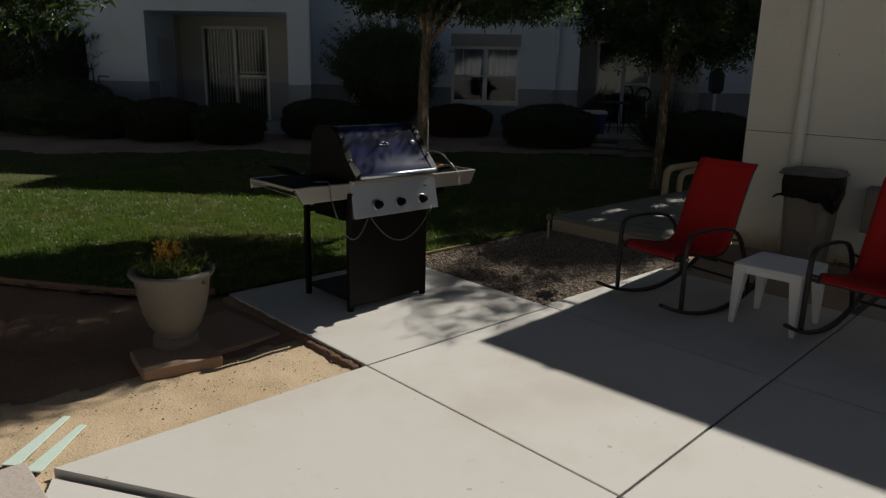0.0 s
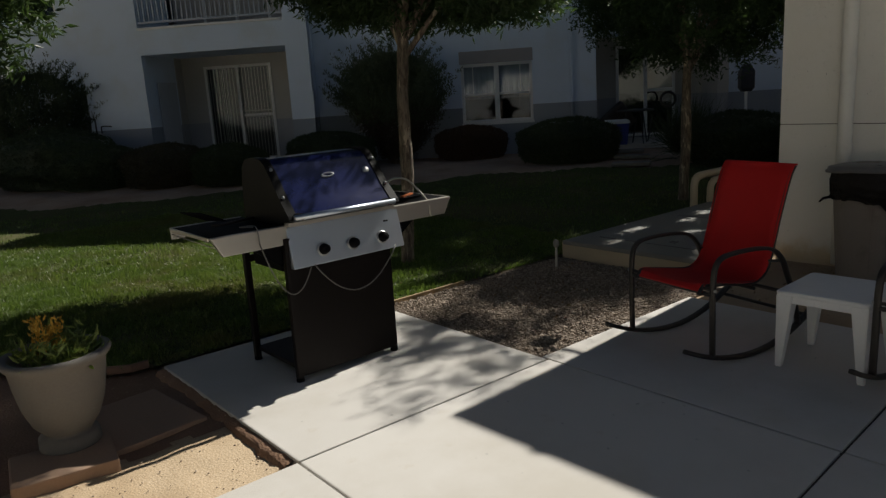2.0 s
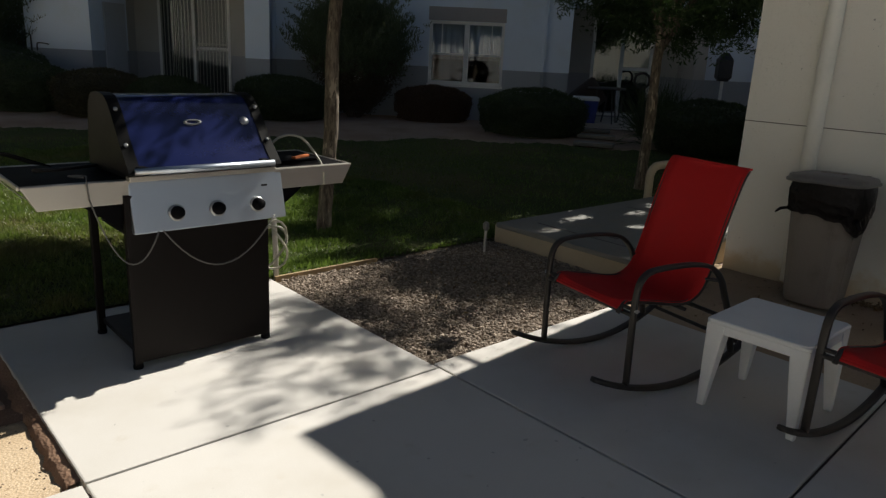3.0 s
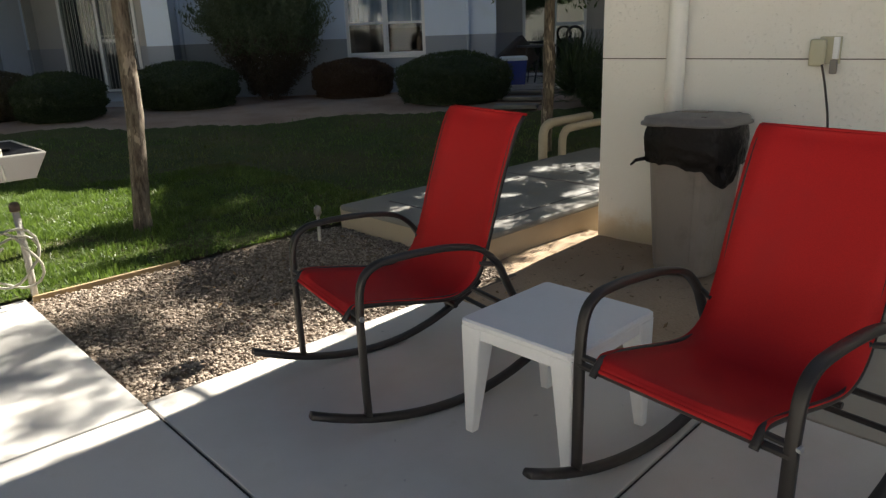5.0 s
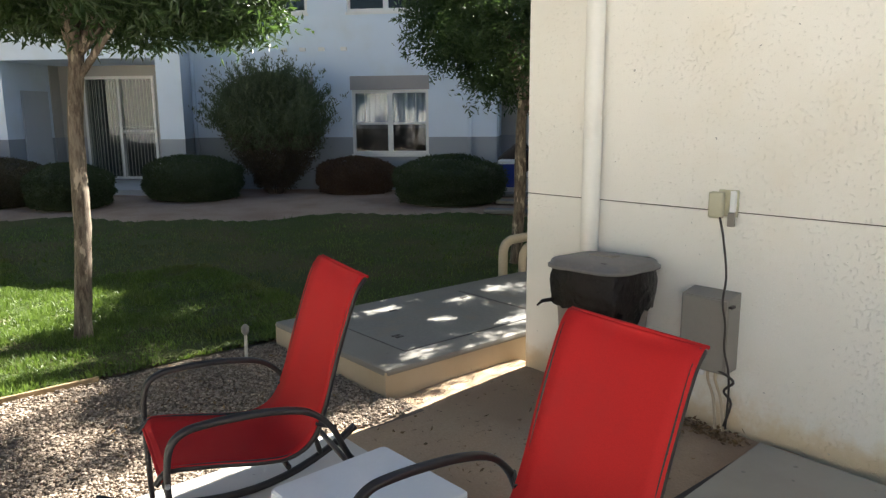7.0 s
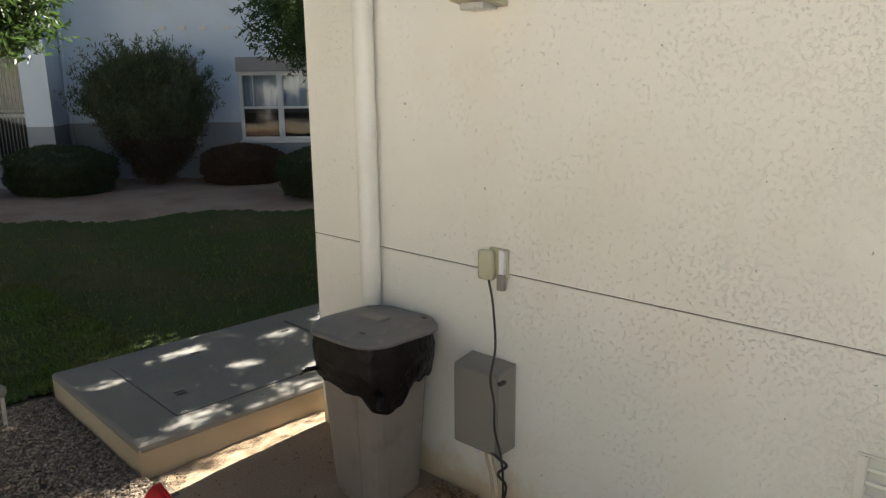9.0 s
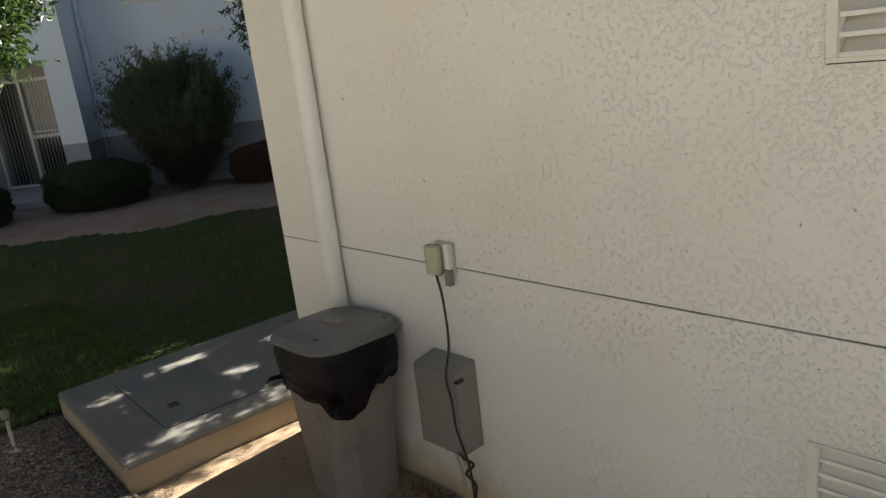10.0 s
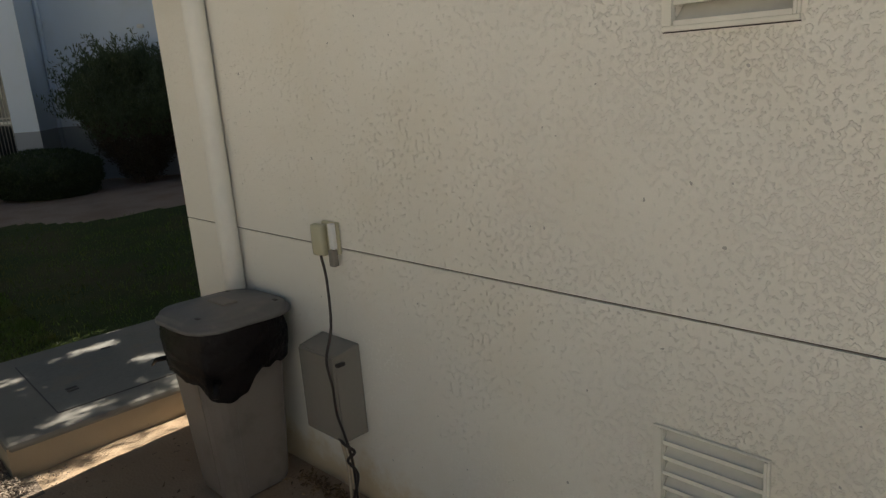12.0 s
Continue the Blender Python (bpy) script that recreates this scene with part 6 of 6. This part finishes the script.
def gas_meter(s, d, label):
    p = FAR @ Vector((s, d, 0))
    e = thing("gas_meter", pose(p.x, p.y, float(ground_z(p.x, p.y)), 0, 0, -47.3), label, "meter", "gas meters")
    part("riser", tube(curve_through([(-0.2, 0, -0.05), (-0.2, 0, 1.18), (-0.18, -0.03, 1.27), (-0.04, -0.03, 1.27), (-0.02, -0.03, 1.2), (-0.02, -0.03, 0.96)], 4), 0.03), "dark_steel", e, "", True)
    body = part("meter_body", boxed(-0.02, 0.16, -0.14, 0.04, 0.70, 0.96, 0.04), "shine", e, "grey meter body")
    part("dial", lathe([(0.05, 0.0), (0.05, 0.012), (0.04, 0.016)], 16), "white_trim", body, "pale dial", True).matrix_local = Matrix.Translation((0.03, -0.14, 0.90)) @ Matrix.Rotation(radians(90), 4, "X")
    part("regulator", lathe([(0.04, -0.05), (0.09, -0.02), (0.09, 0.02), (0.04, 0.05)], 16), "dark_steel", e, "", True).location = (-0.2, -0.05, 0.80)
    part("outlet_pipe", tube(curve_through([(0.10, -0.03, 0.94), (0.10, -0.03, 1.08), (0.14, -0.02, 1.11), (0.30, -0.02, 1.10), (0.33, 0.03, 1.08)], 4), 0.025), "dark_steel", e, "", True)
    part("low_pipe", tube(curve_through([(0.0, -0.03, -0.05), (0.0, -0.03, 0.60), (0.04, -0.02, 0.66), (0.34, -0.02, 0.66), (0.36, 0.0, 0.6), (0.36, 0.0, -0.05)], 4), 0.025), "dark_steel", e, "", True)
    return e


gas_meter(-7.85, -1.0, "dark grey gas meter and pipes on the house wall")
gas_meter(7.4, -0.35, "grey gas meter and pipes on the house wing")


def patio_clutter():
    def at(s, d, z=0.24, rz=0):
        p = FAR @ Vector((s, d, 0))
        return pose(p.x, p.y, z, 0, 0, -47.3 + rz)
    e = thing("storage_bin", at(3.16, -0.75, 0.28), "blue plastic bin with a white lid by the patio", "bin")
    part("bin_body", loft([(0.2, 0.15, 0.03, 0.0), (0.24, 0.18, 0.03, 0.42)]), "blue_bin", e)
    part("bin_lid", loft([(0.25, 0.19, 0.03, 0.42), (0.25, 0.19, 0.03, 0.47), (0.22, 0.16, 0.03, 0.49)]), "white_plastic", e, "white lid")
    t = thing("patio_table", at(3.6, -0.15), "dark metal patio table with things on it", "table")
    part("tabletop", lathe([(0.38, 0.66), (0.39, 0.68), (0.38, 0.70)], 28), "dark_steel", t)
    for a in (0.5, 2.1, 3.6, 5.2):
        part("leg", tube([(0.3 * math.cos(a), 0.3 * math.sin(a), 0), (0.2 * math.cos(a), 0.2 * math.sin(a), 0.67)], 0.025), "dark_steel", t)
    cl = thing("folded_lounger", at(3.62, 0.0, 0.24, 20), "dark folded lounger on the far patio", "lounger")
    part("cushion", boxed(-0.3, 0.3, -0.1, 0.1, 0.35, 0.9, 0.05, Matrix.Rotation(radians(-38), 4, "Y")), "cord", cl)
    for x in (-0.05, 0.3):
        part("leg", tube([(x, 0, 0), (x + 0.1, 0, 0.55)], 0.03), "dark_steel", cl)
    w = thing("spare_wheel", at(4.35, 0.3, 0.77), "black wheel hanging by the patio fence", "wheel")
    ring = [(0.15 * math.cos(a), 0, 0.32 + 0.15 * math.sin(a)) for a in [2 * math.pi * i / 28 for i in range(29)]]
    part("hanger", tube([(0, 0.01, -0.53), (0, 0.01, 0.32)], 0.025), "dark_steel", w)
    part("tyre", tube(ring, 0.055), "cord", w, "", True)
    part("hub", lathe([(0.03, -0.03), (0.03, 0.03)], 12), "shine", w).matrix_local = Matrix.Translation((0, 0, 0.32)) @ Matrix.Rotation(radians(90), 4, "X")
    for i in range(10):
        a = 2 * math.pi * i / 10
        part("spoke", tube([(0, 0, 0.32), (0.14 * math.cos(a), 0, 0.32 + 0.14 * math.sin(a))], 0.006, seg=5), "shine", w)
    for x, y, rz in ((10.95, 7.30, -58), (11.75, 7.85, -56), (12.5, 8.5, -55)):
        st = tagged(part("step_stone", boxed(-0.14, 0.14, -0.32, 0.32, 0, 0.06, 0.012), "pad"), "grey concrete stepping slab to the far patio", "step", "patio steps")
        st.matrix_world = pose(x, y, float(ground_z(x, y)) + 0.0, 0, 0, rz + 90)
    og = thing("ornamental_grass", pose(12.0, 6.85, float(ground_z(12.0, 6.85))), "clump of tall dark ornamental grass", "grass clump")
    rng = np.random.default_rng(77)
    sp = np.stack([rng.normal(0, 0.16, 900), rng.normal(0, 0.16, 900), rng.uniform(0, 0.35, 900)], 1)
    leaves("blades", sp, 0.75, 0.016, "bush", og, -1.05, 78)
    sg = thing("post_lamp", at(5.75, -0.35, 0.12), "dark lantern on a slim white post", "lamp")
    part("post", boxed(-0.025, 0.025, -0.025, 0.025, 0, 1.05, 0.004), "white_trim", sg)
    part("lantern", loft([(0.08, 0.08, 0.01, 1.05), (0.13, 0.13, 0.01, 1.12), (0.13, 0.13, 0.01, 1.45), (0.05, 0.05, 0.01, 1.58)]), "dark_steel", sg, "dark lantern head")


patio_clutter()


# ---- unseen plain houses, added behind the camera for bounce light and reflections ----
for nm, x0, x1, y0, y1, mat, lab in (("house_west", -19, -10.5, -9.3, -3.3, "taupe_wall", "unseen house block added to the west to bounce light"), ("house_west_taupe", -19, -11.0, -3.2, 2.5, "taupe_wall", "unseen taupe house block added to the west to bounce light"), ("house_north_west", -19, -10.5, 2.6, 16, "taupe_wall", "unseen house block added at the north-west corner to bounce light"), ("house_south_west", -19, -11.0, -22, -9.4, "taupe_wall", "unseen taupe house block added to the south-west to bounce light"), ("house_south", -10.9, 16, -22, -13.5, "far_wall", "unseen white house block added to close the south side")):
    tagged(part(nm, boxed(x0, x1, y0, y1, -0.2, 6.0), mat), lab, "building", kind="structure")

# ---- a white picket fence across the yard, which the patio door mirrors ----
def yard_fence():
    e = thing("picket_fence", pose(-6.0, -8.0, 0.0, 0, 0, -90), "white picket fence across the yard in full sun", "fence")
    for z in (0.45, 1.35):
        part("rail", boxed(0, 9.0, -0.02, 0.02, z, z + 0.09, 0.004), "white_trim", e)
    post = picket = None
    for i in range(6):
        o = part("post", boxed(-0.05, 0.05, -0.05, 0.05, -0.1, 1.65, 0.008), "white_trim", e) if post is None else new("post", post.data)
        post, o.parent, o.location = post or o, e, (1.8 * i, -0.07, 0)
    for i in range(75):
        o = part("picket", boxed(-0.03, 0.03, -0.01, 0.01, 0.1, 1.55, 0.004), "white_trim", e) if picket is None else new("picket", picket.data)
        picket, o.parent, o.location = picket or o, e, (0.06 + 0.12 * i, 0.031, 0)


yard_fence()

# ---- the patio slabs, last ----
patio = thing("patio", pose(0, 0, 0), "broom finished concrete patio of jointed slabs", "patio", kind="structure")


def slab(x0, x1, y0, y1, z=0.0, corners=None, mat="concrete"):
    g = 0.006
    if corners:
        bm = bmesh.new()
        top = [bm.verts.new((x, y, z)) for x, y in corners]
        low = [bm.verts.new((x, y, -0.12)) for x, y in corners]
        bm.faces.new(top)
        n = len(corners)
        for i in range(n):
            bm.faces.new((top[i], low[i], low[(i + 1) % n], top[(i + 1) % n]))
        bmesh.ops.recalc_face_normals(bm, faces=bm.faces)
    else:
        bm = boxed(x0 + g, x1 - g, y0 + g, y1 - g, -0.12, z, 0.007)
    return part("slab", bm, mat, patio)


def row_y(x, y):
    """The cross joints run square to the house wall, a little askew to the front edge."""
    return y + 0.055 * (x - 1.9)


def cell(x0, x1, y0, y1, z=0.0, square=False, mat="concrete"):
    """A slab between two cross joints; square: its far side is the patio's straight front edge."""
    g = 0.006
    bm = boxed(x0 + g, x1 - g, 0.0, 1.0, -0.12, z, 0.0)
    for v in bm.verts:
        far_side = v.co.y > 0.5
        v.co.y = (y1 if square else row_y(v.co.x, y1)) - g if far_side else row_y(v.co.x, y0) + g
    bmesh.ops.bevel(bm, geom=bm.edges[:], offset=0.006, segments=2, profile=0.6, affect="EDGES")
    return part("slab", bm, mat, patio)


slab(1.905, 3.49, 2.55, 4.205)
part("joint_filler", boxed(1.35, 4.97, -6.9, 2.5, -0.1, -0.012), "cord", patio, "dark joint filler")
part("joint_filler", boxed(4.97, 6.50, -6.9, 1.15, -0.1, -0.012), "cord", patio)
part("joint_filler", boxed(0.3, 1.35, -6.9, 0.83, -0.1, -0.03), "cord", patio)
YS = [2.55, 0.908, -0.65, -2.2, -3.8, -5.4, -7.0]
for j in range(6):
    y1, y0 = YS[j], YS[j + 1]
    cell(1.905, 3.49, y0, y1, square=j == 0)
    if j == 0:
        slab(0, 0, 0, 0, 0.0, [(0.325, 2.53), (1.899, 2.544), (1.899, 0.914), (1.32, 0.882)])
        cell(3.49, 5.02, y0, 2.605, square=True)
    else:
        cell(0.25, 1.905, y0, y1)
        cell(3.49, 5.02, y0, y1)
        cell(5.02, 6.50, y0, y1, mat="old_concrete")
    cell(-3.5, 0.25, y0, y1, -0.02) if j else slab(0, 0, 0, 0, -0.025, [(-3.5, 2.36), (0.24, 2.36), (0.31, 2.50), (1.30, 0.875), (0.25, 0.82), (-3.5, 0.62)])
part("textured_paving", boxed(-0.9, 0.26, 2.33, 2.70, -0.1, -0.022, 0.006), "mat", patio, "rough pinkish paving strip")
